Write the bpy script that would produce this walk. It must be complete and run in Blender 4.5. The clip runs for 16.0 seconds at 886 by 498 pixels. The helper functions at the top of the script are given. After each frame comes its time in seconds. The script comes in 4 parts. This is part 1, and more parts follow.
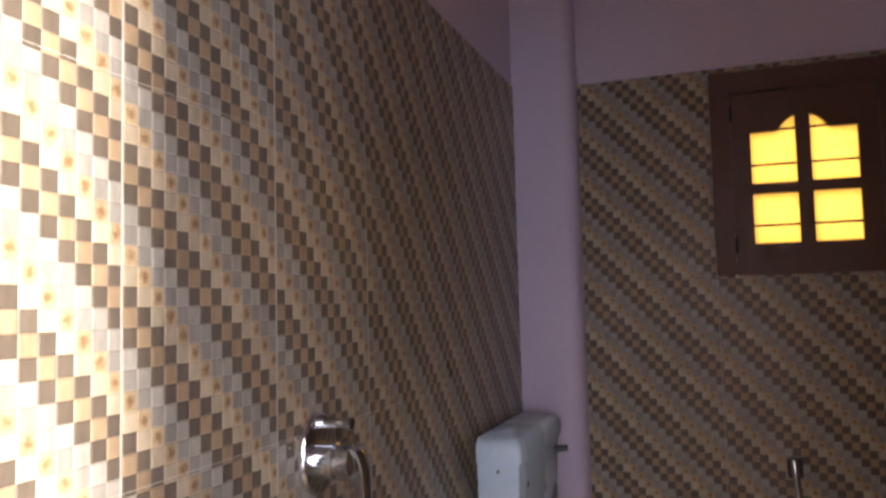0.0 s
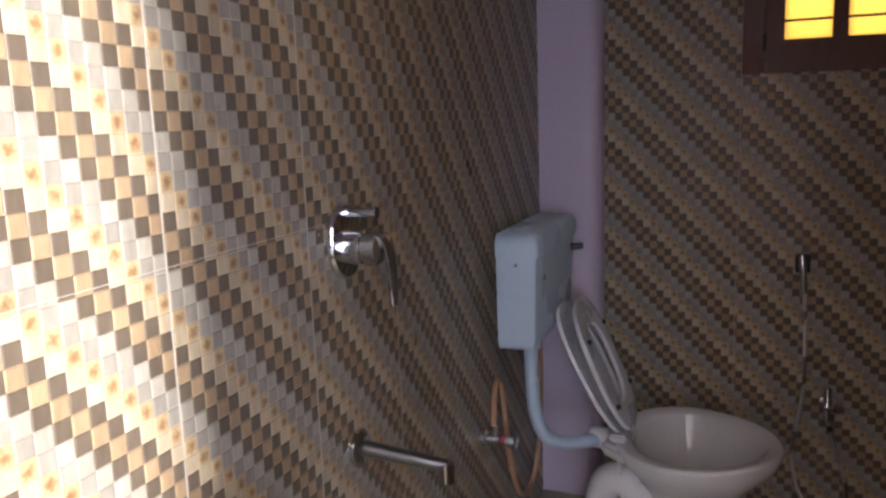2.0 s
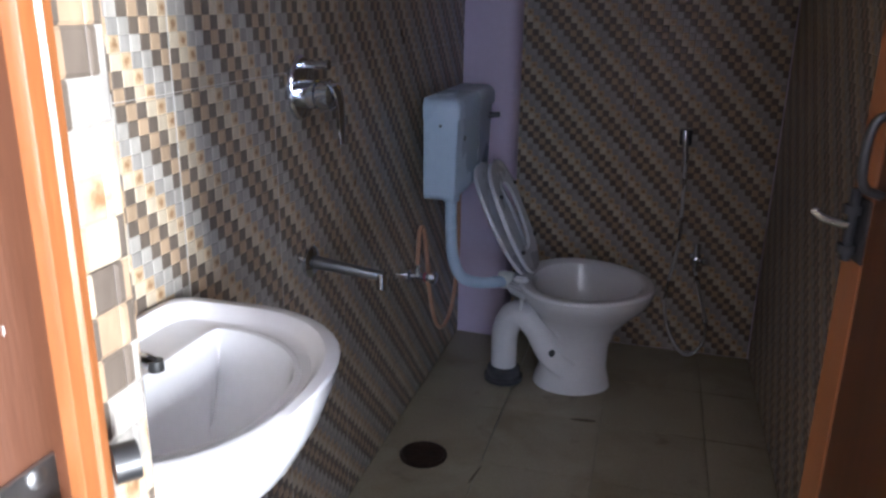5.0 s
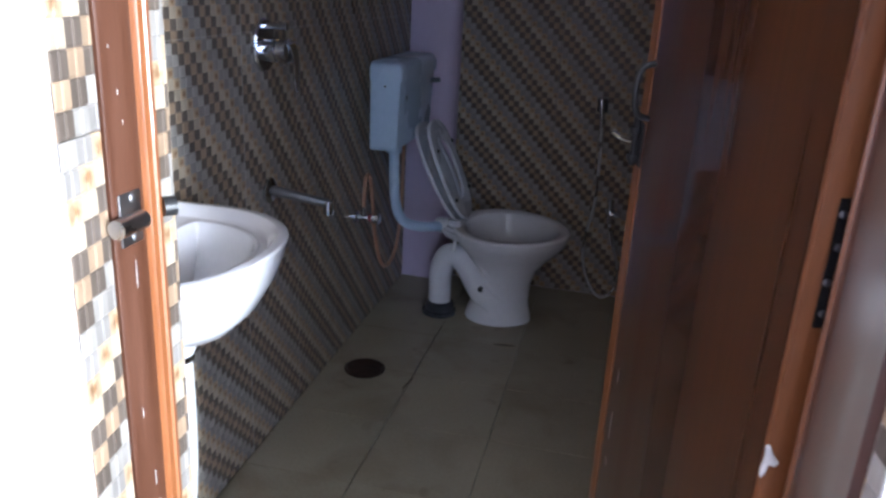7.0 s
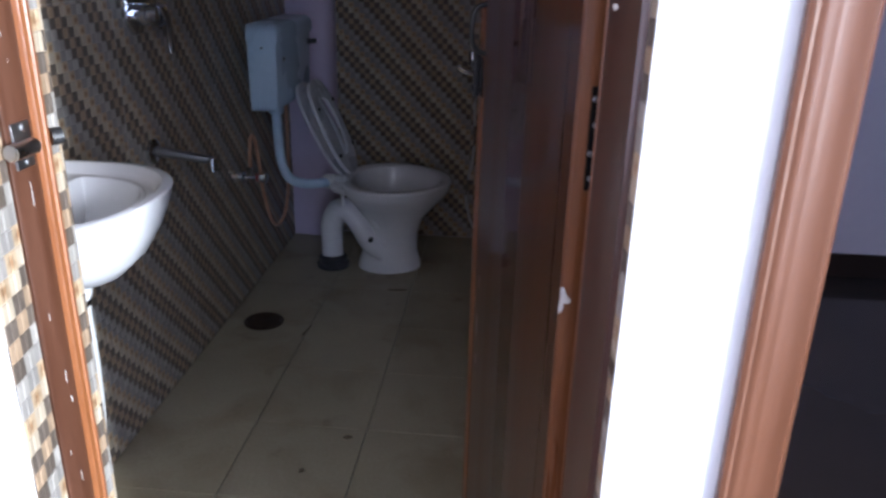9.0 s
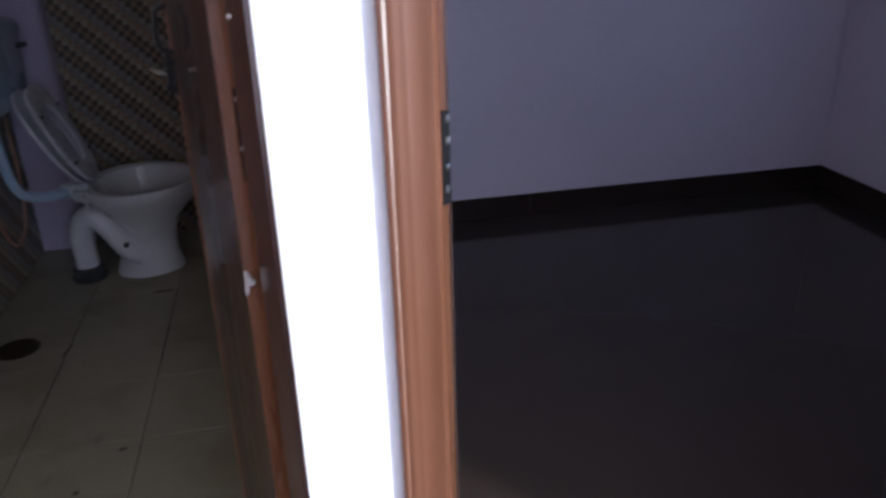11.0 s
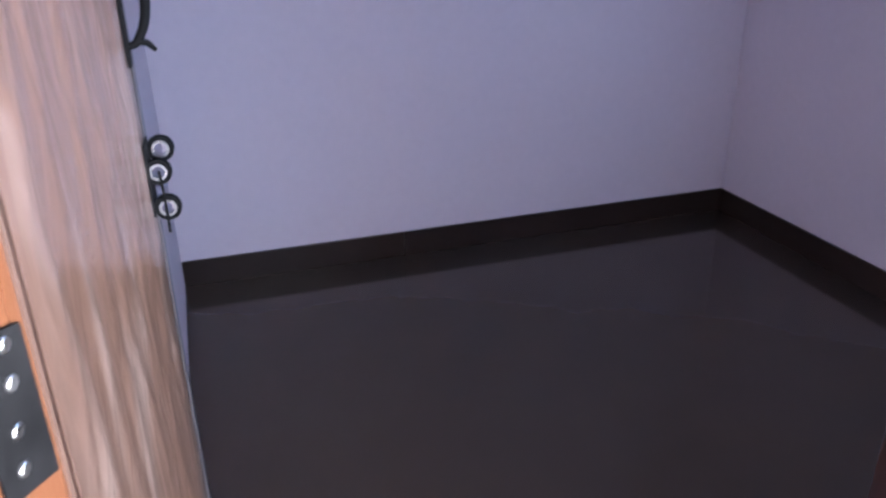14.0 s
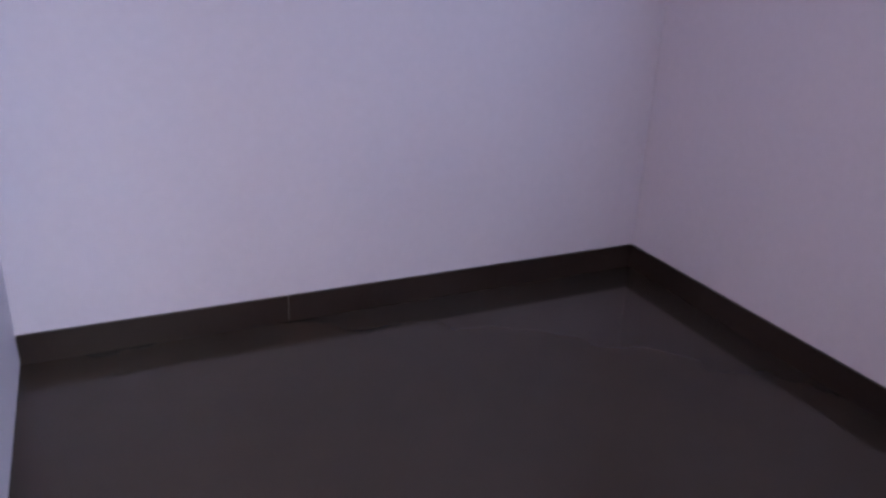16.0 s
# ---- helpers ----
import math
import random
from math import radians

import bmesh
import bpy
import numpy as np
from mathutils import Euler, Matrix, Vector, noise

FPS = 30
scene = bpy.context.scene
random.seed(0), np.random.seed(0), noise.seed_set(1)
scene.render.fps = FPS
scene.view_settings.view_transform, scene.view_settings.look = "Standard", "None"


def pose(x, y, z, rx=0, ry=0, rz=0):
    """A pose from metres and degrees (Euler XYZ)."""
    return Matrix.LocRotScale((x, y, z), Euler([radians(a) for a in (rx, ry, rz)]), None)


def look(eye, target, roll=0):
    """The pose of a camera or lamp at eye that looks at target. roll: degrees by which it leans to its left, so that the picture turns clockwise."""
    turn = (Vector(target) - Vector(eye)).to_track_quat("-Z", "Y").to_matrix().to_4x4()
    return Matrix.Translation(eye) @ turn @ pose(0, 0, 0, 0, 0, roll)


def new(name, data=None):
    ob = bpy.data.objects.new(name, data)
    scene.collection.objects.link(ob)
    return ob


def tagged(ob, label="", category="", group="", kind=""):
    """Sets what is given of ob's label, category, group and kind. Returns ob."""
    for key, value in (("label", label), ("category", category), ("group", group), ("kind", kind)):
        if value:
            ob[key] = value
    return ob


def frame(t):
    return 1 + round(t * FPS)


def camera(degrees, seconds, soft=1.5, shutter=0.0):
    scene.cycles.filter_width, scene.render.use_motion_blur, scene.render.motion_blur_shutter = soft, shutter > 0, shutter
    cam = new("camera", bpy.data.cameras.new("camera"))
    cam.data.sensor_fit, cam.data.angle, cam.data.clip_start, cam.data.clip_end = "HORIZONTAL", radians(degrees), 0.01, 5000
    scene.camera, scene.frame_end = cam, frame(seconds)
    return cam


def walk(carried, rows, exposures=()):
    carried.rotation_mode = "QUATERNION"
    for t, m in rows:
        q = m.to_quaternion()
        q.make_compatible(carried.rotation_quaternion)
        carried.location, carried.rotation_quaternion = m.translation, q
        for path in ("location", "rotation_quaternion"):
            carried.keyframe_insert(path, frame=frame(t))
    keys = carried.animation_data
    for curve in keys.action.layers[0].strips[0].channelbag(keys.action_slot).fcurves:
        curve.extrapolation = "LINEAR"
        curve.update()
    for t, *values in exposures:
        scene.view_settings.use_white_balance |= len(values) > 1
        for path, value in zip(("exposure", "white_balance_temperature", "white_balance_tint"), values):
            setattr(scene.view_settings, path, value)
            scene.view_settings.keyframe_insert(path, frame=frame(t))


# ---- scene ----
cam = camera(59.5, 16.0, soft=2.6, shutter=0.5)
PATH = [
    (0, (0.157, 0.141, 1.369), (-0.513, 2.02, 1.51), -1.40),
    (0.5, (0.153, 0.133, 1.358), (-0.525, 2.015, 1.382), -2.08),
    (1, (0.129, 0.144, 1.348), (-0.553, 2.024, 1.323), -2.62),
    (1.5, (0.136, 0.139, 1.338), (-0.568, 1.998, 1.115), -2.09),
    (2, (0.155, 0.117, 1.329), (-0.558, 1.956, 1.0), -1.97),
    (2.5, (0.16, 0.093, 1.326), (-0.522, 1.928, 0.914), -1.40),
    (3, (0.168, 0.028, 1.314), (-0.455, 1.874, 0.866), -0.62),
    (3.5, (0.174, -0.014, 1.309), (-0.401, 1.835, 0.809), 0.15),
    (4, (0.176, -0.064, 1.304), (-0.351, 1.784, 0.749), 0.53),
    (6.5, (0.393, -0.491, 1.314), (-0.066, 1.347, 0.673), 2.18),
    (7, (0.424, -0.582, 1.314), (0.02, 1.262, 0.655), 3.18),
    (7.5, (0.45, -0.611, 1.311), (0.099, 1.239, 0.639), 3.22),
    (8, (0.472, -0.641, 1.305), (0.168, 1.212, 0.616), 2.84),
    (10.5, (0.609, -0.872, 1.295), (0.818, 0.959, 0.519), -1.19),
    (11, (0.654, -0.842, 1.34), (1.011, 0.96, 0.549), -1.77),
    (11.5, (0.688, -0.772, 1.361), (1.223, 0.987, 0.574), -1.33),
    (12, (0.702, -0.716, 1.365), (1.414, 0.98, 0.578), -0.18),
    (12.5, (0.753, -0.665, 1.357), (1.51, 1.007, 0.563), 0.01),
    (13, (0.854, -0.572, 1.358), (1.506, 1.138, 0.552), -0.62),
    (13.5, (0.927, -0.522, 1.362), (1.481, 1.22, 0.551), -1.46),
    (14, (0.961, -0.439, 1.359), (1.513, 1.301, 0.542), -0.93),
    (14.5, (0.975, -0.335, 1.365), (1.632, 1.367, 0.547), 0.98),
    (15, (0.975, -0.255, 1.364), (1.705, 1.421, 0.552), 2.41),
    (15.5, (1.06, -0.224, 1.351), (1.789, 1.463, 0.56), 2.19),
    (16, (1.098, -0.149, 1.354), (1.892, 1.526, 0.605), 2.33),
]
EXPOSURES = [
    (0.0, 0.62, 6900, 16), (1.5, 0.36, 6700, 15), (2.5, 0.28, 6350, 13), (4.0, 0.14, 5800, 11), (6.5, -0.40, 5250, 9), (8.0, -0.5, 5200, 9), (10.5, -1.4, 5400, 11),
    (11.0, -1.32, 5400, 11), (12.0, -1.4, 5400, 10), (12.5, -1.1, 5450, 11), (13.0, -0.4, 5400, 12), (13.5, 0.0, 5500, 13), (14.5, 0.30, 5750, 12), (16.0, 0.42, 6100, 13),
]
walk(cam, [(t, look(eye, target, roll)) for t, eye, target, roll in PATH], EXPOSURES)

# ---- world and light ----
world = bpy.data.worlds.new("sky")
scene.world = world
world.use_nodes = True
wn = world.node_tree
sky = wn.nodes.new("ShaderNodeTexSky")
sky.sky_type, sky.sun_disc = "NISHITA", False
sky.sun_elevation, sky.sun_rotation = radians(48), radians(320)
wn.links.new(sky.outputs[0], wn.nodes["Background"].inputs[0])
wn.nodes["Background"].inputs[1].default_value = 0.15

SUN_DIR = Vector((0.50, -0.60, -0.86))
sun = new("sun", bpy.data.lights.new("sun", "SUN"))
sun.data.energy, sun.data.angle, sun.data.color = 3.0, radians(0.5), (1.0, 0.95, 0.86)
sun.matrix_world = look((-20, 24, 34), Vector((-20, 24, 34)) + SUN_DIR)


def window_light(name, eye, target, w, h, watts, color):
    ob = new(name, bpy.data.lights.new(name, "AREA"))
    ob.data.shape, ob.data.size, ob.data.size_y = "RECTANGLE", w, h
    ob.data.energy, ob.data.color = watts, color
    ob.matrix_world = look(eye, target)
    return ob


# daylight through the wide balcony door in the hall's east wall
window_light("balcony_daylight", (3.55, -2.47, 1.35), (2.55, -2.47, 1.35), 0.42, 2.1, 1180, (1.0, 0.95, 0.85))
# two added fill lamps, unseen: for the west tiles, and for room and column
window_light("balcony_side_fill", (3.55, -3.45, 1.35), (2.55, -3.10, 1.40), 1.35, 2.1, 150, (0.78, 0.83, 1.0))
window_light("hall_south_fill", (2.4, -6.55, 1.65), (2.2, -5.5, 1.55), 1.6, 1.4, 75, (0.60, 0.76, 1.0))
# skylight through the empty room's east window and behind the bathroom's yellow panes
window_light("room_window_daylight", (3.02, 0.62, 1.62), (2.0, 0.62, 1.55), 0.7, 0.95, 10, (0.50, 0.70, 1.0))
window_light("bathroom_window_daylight", (0.42, 2.89, 1.73), (0.42, 2.0, 1.73), 0.40, 0.46, 0.95, (0.92, 0.96, 1.0))


# ---- materials ----
def material(name, rough=0.6, metal=0.0, spec=0.5):
    m = bpy.data.materials.new(name)
    m.use_nodes = True
    b = m.node_tree.nodes["Principled BSDF"]
    b.inputs["Roughness"].default_value = rough
    b.inputs["Metallic"].default_value = metal
    b.inputs["Specular IOR Level"].default_value = spec
    return m, m.node_tree.nodes, m.node_tree.links, b


def varied(name, c1, c2, scale=3.0, rough=0.6, metal=0.0, bump=0.0, fine=60.0, stretch=(1, 1, 1), spec=0.5, spread=0.12, object_space=False, coat=0.0):
    """Two colours mixed by coarse and fine noise, with a fine relief and uneven gloss."""
    m, n, l, b = material(name, rough, metal, spec)
    tc = n.new("ShaderNodeTexCoord")
    mp = n.new("ShaderNodeMapping")
    mp.inputs["Scale"].default_value = stretch
    l.new(tc.outputs["Object" if object_space else "Generated"], mp.inputs[0])
    if not object_space:
        geo = n.new("ShaderNodeNewGeometry")
        l.new(geo.outputs["Position"], mp.inputs[0])
    a = n.new("ShaderNodeTexNoise")
    a.inputs["Scale"].default_value, a.inputs["Detail"].default_value = scale, 6
    f = n.new("ShaderNodeTexNoise")
    f.inputs["Scale"].default_value, f.inputs["Detail"].default_value = fine, 4
    l.new(mp.outputs[0], a.inputs[0])
    l.new(mp.outputs[0], f.inputs[0])
    add = n.new("ShaderNodeMath")
    add.operation = "MULTIPLY_ADD"
    add.inputs[1].default_value = 0.4
    l.new(f.outputs[0], add.inputs[0])
    sub = n.new("ShaderNodeMath")
    sub.operation = "MULTIPLY"
    sub.inputs[1].default_value = 0.75
    l.new(a.outputs[0], sub.inputs[0])
    l.new(sub.outputs[0], add.inputs[2])
    r = n.new("ShaderNodeValToRGB")
    r.color_ramp.elements[0].position, r.color_ramp.elements[1].position = 0.36, 0.80
    r.color_ramp.elements[0].color, r.color_ramp.elements[1].color = (*c1, 1), (*c2, 1)
    l.new(add.outputs[0], r.inputs[0])
    l.new(r.outputs[0], b.inputs["Base Color"])
    mr = n.new("ShaderNodeMapRange")
    mr.inputs[1].default_value, mr.inputs[2].default_value = 0.3, 0.7
    mr.inputs[3].default_value, mr.inputs[4].default_value = max(0.02, rough - spread), min(1.0, rough + spread)
    l.new(a.outputs[0], mr.inputs[0])
    l.new(mr.outputs[0], b.inputs["Roughness"])
    if coat:
        b.inputs["Coat Weight"].default_value, b.inputs["Coat Roughness"].default_value = coat, 0.05
    if bump:
        bp = n.new("ShaderNodeBump")
        bp.inputs["Strength"].default_value, bp.inputs["Distance"].default_value = bump, 0.004
        l.new(f.outputs[0], bp.inputs["Height"])
        l.new(bp.outputs[0], b.inputs["Normal"])
    return m


PU, PV = 0.325 / 14, 0.475 / 20        # printed squares: 14 across and 20 up a tile


def mosaic(name, axis, u0, v0, sign=1.0, phase=0.0):
    """Glazed tile printed with small stone squares in diagonal bands of seven."""
    m, n, l, b = material(name, 0.3, 0.0, 0.26)
    geo = n.new("ShaderNodeNewGeometry")
    sep = n.new("ShaderNodeSeparateXYZ")
    l.new(geo.outputs["Position"], sep.inputs[0])

    def math_node(op, a, c, third=None):
        k = n.new("ShaderNodeMath")
        k.operation = op
        for i, v in enumerate((a, c) if third is None else (a, c, third)):
            if isinstance(v, (int, float)):
                k.inputs[i].default_value = v
            else:
                l.new(v, k.inputs[i])
        return k.outputs[0]

    u = math_node("FLOOR", math_node("DIVIDE", math_node("SUBTRACT", sep.outputs[axis], u0), sign * PU), 0)
    v = math_node("FLOOR", math_node("DIVIDE", math_node("SUBTRACT", sep.outputs["Z"], v0), PV), 0)
    k = math_node("FLOORED_MODULO", math_node("ADD", math_node("ADD", u, v), phase), 7.0)
    t = math_node("DIVIDE", math_node("ADD", k, 0.5), 7.0)
    ramp = n.new("ShaderNodeValToRGB")
    ramp.color_ramp.interpolation = "CONSTANT"
    colours = [(0.120, 0.096, 0.076), (0.34, 0.245, 0.16), (0.125, 0.100, 0.080), (0.46, 0.385, 0.285), (0.46, 0.345, 0.22), (0.275, 0.255, 0.232), (0.345, 0.32, 0.285)]
    while len(ramp.color_ramp.elements) < 7:
        ramp.color_ramp.elements.new(0.5)
    for i, c in enumerate(colours):
        ramp.color_ramp.elements[i].position = i / 7
        ramp.color_ramp.elements[i].color = (*c, 1)
    l.new(t, ramp.inputs[0])
    # a brown flower-like spot in the middle of each amber square
    fu = math_node("SUBTRACT", math_node("FRACT", math_node("DIVIDE", math_node("SUBTRACT", sep.outputs[axis], u0), sign * PU), 0), 0.5)
    fv = math_node("SUBTRACT", math_node("FRACT", math_node("DIVIDE", math_node("SUBTRACT", sep.outputs["Z"], v0), PV), 0), 0.5)
    reach = math_node("SQRT", math_node("ADD", math_node("MULTIPLY", fu, fu), math_node("MULTIPLY", fv, fv)), 0)
    blot = n.new("ShaderNodeTexNoise")
    blot.inputs["Scale"].default_value, blot.inputs["Detail"].default_value = 160, 3
    l.new(geo.outputs["Position"], blot.inputs[0])
    reach = math_node("ADD", reach, math_node("MULTIPLY", math_node("SUBTRACT", blot.outputs[0], 0.5), 0.7))
    spot = n.new("ShaderNodeMapRange")
    spot.inputs[1].default_value, spot.inputs[2].default_value, spot.inputs[3].default_value, spot.inputs[4].default_value = 0.08, 0.42, 0.85, 0.0
    l.new(reach, spot.inputs[0])
    amber = math_node("MULTIPLY", math_node("COMPARE", k, 4.0, 0.3), spot.outputs[0])
    spotted = n.new("ShaderNodeMix")
    spotted.data_type = "RGBA"
    l.new(amber, spotted.inputs[0])
    l.new(ramp.outputs[0], spotted.inputs[6])
    spotted.inputs[7].default_value = (0.20, 0.10, 0.04, 1)
    # every square its own shade
    comb = n.new("ShaderNodeCombineXYZ")
    l.new(u, comb.inputs[0])
    l.new(v, comb.inputs[1])
    white = n.new("ShaderNodeTexWhiteNoise")
    l.new(comb.outputs[0], white.inputs[0])
    # cloudy stone print and thin veins
    cloud = n.new("ShaderNodeTexNoise")
    cloud.inputs["Scale"].default_value, cloud.inputs["Detail"].default_value = 95, 5
    stretch = n.new("ShaderNodeMapping")
    stretch.inputs["Rotation"].default_value = (0.6, 0.5, 0.7)
    stretch.inputs["Scale"].default_value = (1.0, 1.0, 0.35)
    l.new(geo.outputs["Position"], stretch.inputs[0])
    l.new(stretch.outputs[0], cloud.inputs[0])
    s = math_node("MULTIPLY_ADD", white.outputs[0], 0.18, 0.80)
    s = math_node("ADD", s, math_node("MULTIPLY", math_node("SUBTRACT", cloud.outputs[0], 0.45), 0.55))
    mul = n.new("ShaderNodeMix")
    mul.data_type, mul.blend_type = "RGBA", "MULTIPLY"
    mul.inputs[0].default_value = 1.0
    l.new(spotted.outputs[2], mul.inputs[6])
    l.new(s, mul.inputs[7])
    l.new(mul.outputs[2], b.inputs["Base Color"])
    dirt = n.new("ShaderNodeTexNoise")
    dirt.inputs["Scale"].default_value, dirt.inputs["Detail"].default_value = 5, 6
    l.new(geo.outputs["Position"], dirt.inputs[0])
    l.new(math_node("MULTIPLY_ADD", dirt.outputs[0], 0.20, 0.22), b.inputs["Roughness"])
    bp = n.new("ShaderNodeBump")
    bp.inputs["Strength"].default_value, bp.inputs["Distance"].default_value = 0.25, 0.001
    l.new(cloud.outputs[0], bp.inputs["Height"])
    l.new(bp.outputs[0], b.inputs["Normal"])
    return m


M_mos_left = mosaic("mosaic_tile_west", "Y", 1.174, 0.210, 1.0, 2.0)
M_mos_far = mosaic("mosaic_tile_north", "X", 0.665, 0.215)
M_mos_right = mosaic("mosaic_tile_east", "Y", 2.757, 0.215, -1.0)
M_mos_front = mosaic("mosaic_tile_reveal", "Y", 0.005, 0.225, -1.0)
M_mos_inner = mosaic("mosaic_tile_inner_reveal", "Y", 0.005, 0.225, -1.0, 3.0)
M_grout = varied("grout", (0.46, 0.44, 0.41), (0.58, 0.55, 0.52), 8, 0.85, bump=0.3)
# darker copy of the grout: dims the north and east joints by colour
M_grout_dim = varied("dimmed_grout", (0.20, 0.18, 0.155), (0.30, 0.27, 0.24), 8, 0.9, bump=0.3)
M_floor_tile = varied("floor_tile_beige", (0.28, 0.245, 0.17), (0.41, 0.365, 0.27), 2.2, 0.42, bump=0.10, fine=110, spread=0.15)


def stain(m, colour, scale, low, high, most):
    """Brown cloudy stains over a material's own colour."""
    n, l = m.node_tree.nodes, m.node_tree.links
    b = n["Principled BSDF"]
    base = b.inputs["Base Color"].links[0].from_socket
    geo = n.new("ShaderNodeNewGeometry")
    spot = n.new("ShaderNodeTexNoise")
    spot.inputs["Scale"].default_value, spot.inputs["Detail"].default_value, spot.inputs["Distortion"].default_value = scale, 5, 0.5
    l.new(geo.outputs["Position"], spot.inputs[0])
    mask = n.new("ShaderNodeMapRange")
    mask.inputs[1].default_value, mask.inputs[2].default_value, mask.inputs[4].default_value = low, high, most
    l.new(spot.outputs[0], mask.inputs[0])
    mix = n.new("ShaderNodeMix")
    mix.data_type = "RGBA"
    mix.inputs[7].default_value = (*colour, 1)
    l.new(mask.outputs[0], mix.inputs[0])
    l.new(base, mix.inputs[6])
    l.new(mix.outputs[2], b.inputs["Base Color"])


stain(M_floor_tile, (0.20, 0.155, 0.09), 3.4, 0.50, 0.68, 0.55)
stain(M_floor_tile, (0.11, 0.085, 0.055), 7.0, 0.64, 0.74, 0.5)
M_floor_grout = varied("floor_grout", (0.23, 0.20, 0.145), (0.31, 0.27, 0.20), 9, 0.9)
M_lilac = varied("lilac_paint", (0.57, 0.475, 0.61), (0.63, 0.53, 0.67), 1.6, 0.55, bump=0.10, fine=45, spread=0.1)
M_room_wall = varied("pale_lilac_paint", (0.60, 0.535, 0.605), (0.65, 0.585, 0.65), 0.9, 0.7, bump=0.10, fine=35, spread=0.1)
M_hall_wall = varied("white_paint", (0.76, 0.75, 0.78), (0.82, 0.81, 0.83), 1.2, 0.6, bump=0.08, fine=40)
M_ceiling = varied("ceiling_white", (0.72, 0.70, 0.73), (0.79, 0.78, 0.80), 1.2, 0.85, bump=0.08)
M_granite = varied("dark_granite", (0.0385, 0.0265, 0.0200), (0.0435, 0.0300, 0.0230), 2.6, 0.10, fine=7, spread=0.0, spec=0.34)
M_granite_skirt = varied("dark_granite_skirting", (0.020, 0.0125, 0.010), (0.034, 0.022, 0.018), 5, 0.34, fine=90, spread=0.02, spec=0.3)
# hall floor is out of view; kept dark to return little light
M_hall_floor = varied("hall_floor_granite", (0.03, 0.025, 0.022), (0.075, 0.062, 0.056), 2.5, 0.2, spread=0.1)
M_ceramic = varied("white_ceramic", (0.70, 0.69, 0.71), (0.78, 0.77, 0.79), 3, 0.12, spread=0.06)
M_cistern = varied("white_plastic", (0.50, 0.62, 0.77), (0.58, 0.70, 0.84), 3, 0.3, spread=0.08)
M_seat = varied("seat_plastic", (0.62, 0.62, 0.66), (0.72, 0.72, 0.76), 3, 0.28, spread=0.08)
M_pvc = varied("white_pvc", (0.68, 0.68, 0.67), (0.76, 0.76, 0.75), 4, 0.35)
M_blackpl = varied("black_plastic", (0.012, 0.012, 0.013), (0.03, 0.03, 0.03), 6, 0.4)
M_greyrub = varied("grey_collar", (0.04, 0.04, 0.045), (0.10, 0.10, 0.11), 9, 0.6, bump=0.2)
M_chrome = varied("chrome", (0.62, 0.65, 0.70), (0.74, 0.77, 0.82), 6, 0.07, 1.0, spread=0.05)
M_spout = varied("dull_chrome", (0.22, 0.23, 0.25), (0.31, 0.32, 0.34), 8, 0.34, 1.0, spread=0.06)
M_steel = varied("brushed_steel", (0.42, 0.42, 0.42), (0.60, 0.60, 0.60), 12, 0.3, 1.0, bump=0.05)
M_darksteel = varied("dark_oiled_steel", (0.02, 0.02, 0.022), (0.05, 0.05, 0.053), 14, 0.6, 0.1, bump=0.1, spec=0.15)
M_blackiron = varied("blackened_iron", (0.004, 0.004, 0.0045), (0.010, 0.010, 0.011), 14, 0.7, 0.0, bump=0.1, spec=0.08)
M_red = varied("red_mark", (0.28, 0.025, 0.035), (0.40, 0.05, 0.06), 6, 0.4)
M_hose = varied("copper_coloured_hose", (0.46, 0.25, 0.15), (0.62, 0.36, 0.22), 20, 0.4, bump=0.3, fine=300)
M_drain = varied("rusty_drain_grate", (0.020, 0.013, 0.010), (0.075, 0.045, 0.03), 18, 0.45, 0.3, bump=0.3)
M_wood_dark = varied("dark_varnished_wood", (0.028, 0.0088, 0.0035), (0.088, 0.030, 0.0088), 1.5, 0.30, fine=14, stretch=(7, 7, 0.22), coat=0.65, spread=0.05, spec=0.3)
M_gloss_wood = varied("glossy_maroon_wood", (0.036, 0.012, 0.008), (0.062, 0.020, 0.012), 2.0, 0.3, fine=22, stretch=(7, 7, 0.3), coat=1.0, spread=0.05, spec=0.3)
# darker copy of the room frame: the right jamb's shade is in its colour
M_frame_shaded = varied("shaded_brown_frame", (0.040, 0.013, 0.009), (0.060, 0.020, 0.013), 3.0, 0.34, bump=0.05, fine=40, stretch=(7, 7, 0.4), coat=0.7, spread=0.06, spec=0.3)
M_gloss_wood.node_tree.nodes["Principled BSDF"].inputs["Coat IOR"].default_value = 1.7
M_gloss_wood.node_tree.nodes["Principled BSDF"].inputs["Coat Roughness"].default_value = 0.16
# darker copy of the orange varnish, shade of the hinge side in the colour
M_wood_orange_shaded = varied("shaded_orange_wood", (0.105, 0.036, 0.012), (0.175, 0.064, 0.021), 6, 0.35, bump=0.08, fine=50, stretch=(9, 9, 0.6), coat=0.3)
M_wood_orange = varied("orange_varnished_wood", (0.19, 0.066, 0.020), (0.30, 0.112, 0.036), 6, 0.40, bump=0.1, fine=50, stretch=(9, 9, 0.6), coat=0.08)
M_wood_brown = varied("brown_varnished_wood", (0.058, 0.022, 0.011), (0.095, 0.037, 0.018), 6, 0.45, bump=0.1, fine=50, stretch=(9, 9, 0.6), coat=0.08)
M_frame_brown = varied("brown_painted_frame", (0.100, 0.039, 0.019), (0.124, 0.050, 0.025), 5, 0.36, bump=0.05, fine=60, stretch=(7, 7, 0.6), coat=0.12)
M_frame_back = varied("frame_rebate_wood", (0.105, 0.041, 0.019), (0.130, 0.053, 0.025), 5, 0.32, bump=0.12, fine=60, stretch=(7, 7, 0.6))
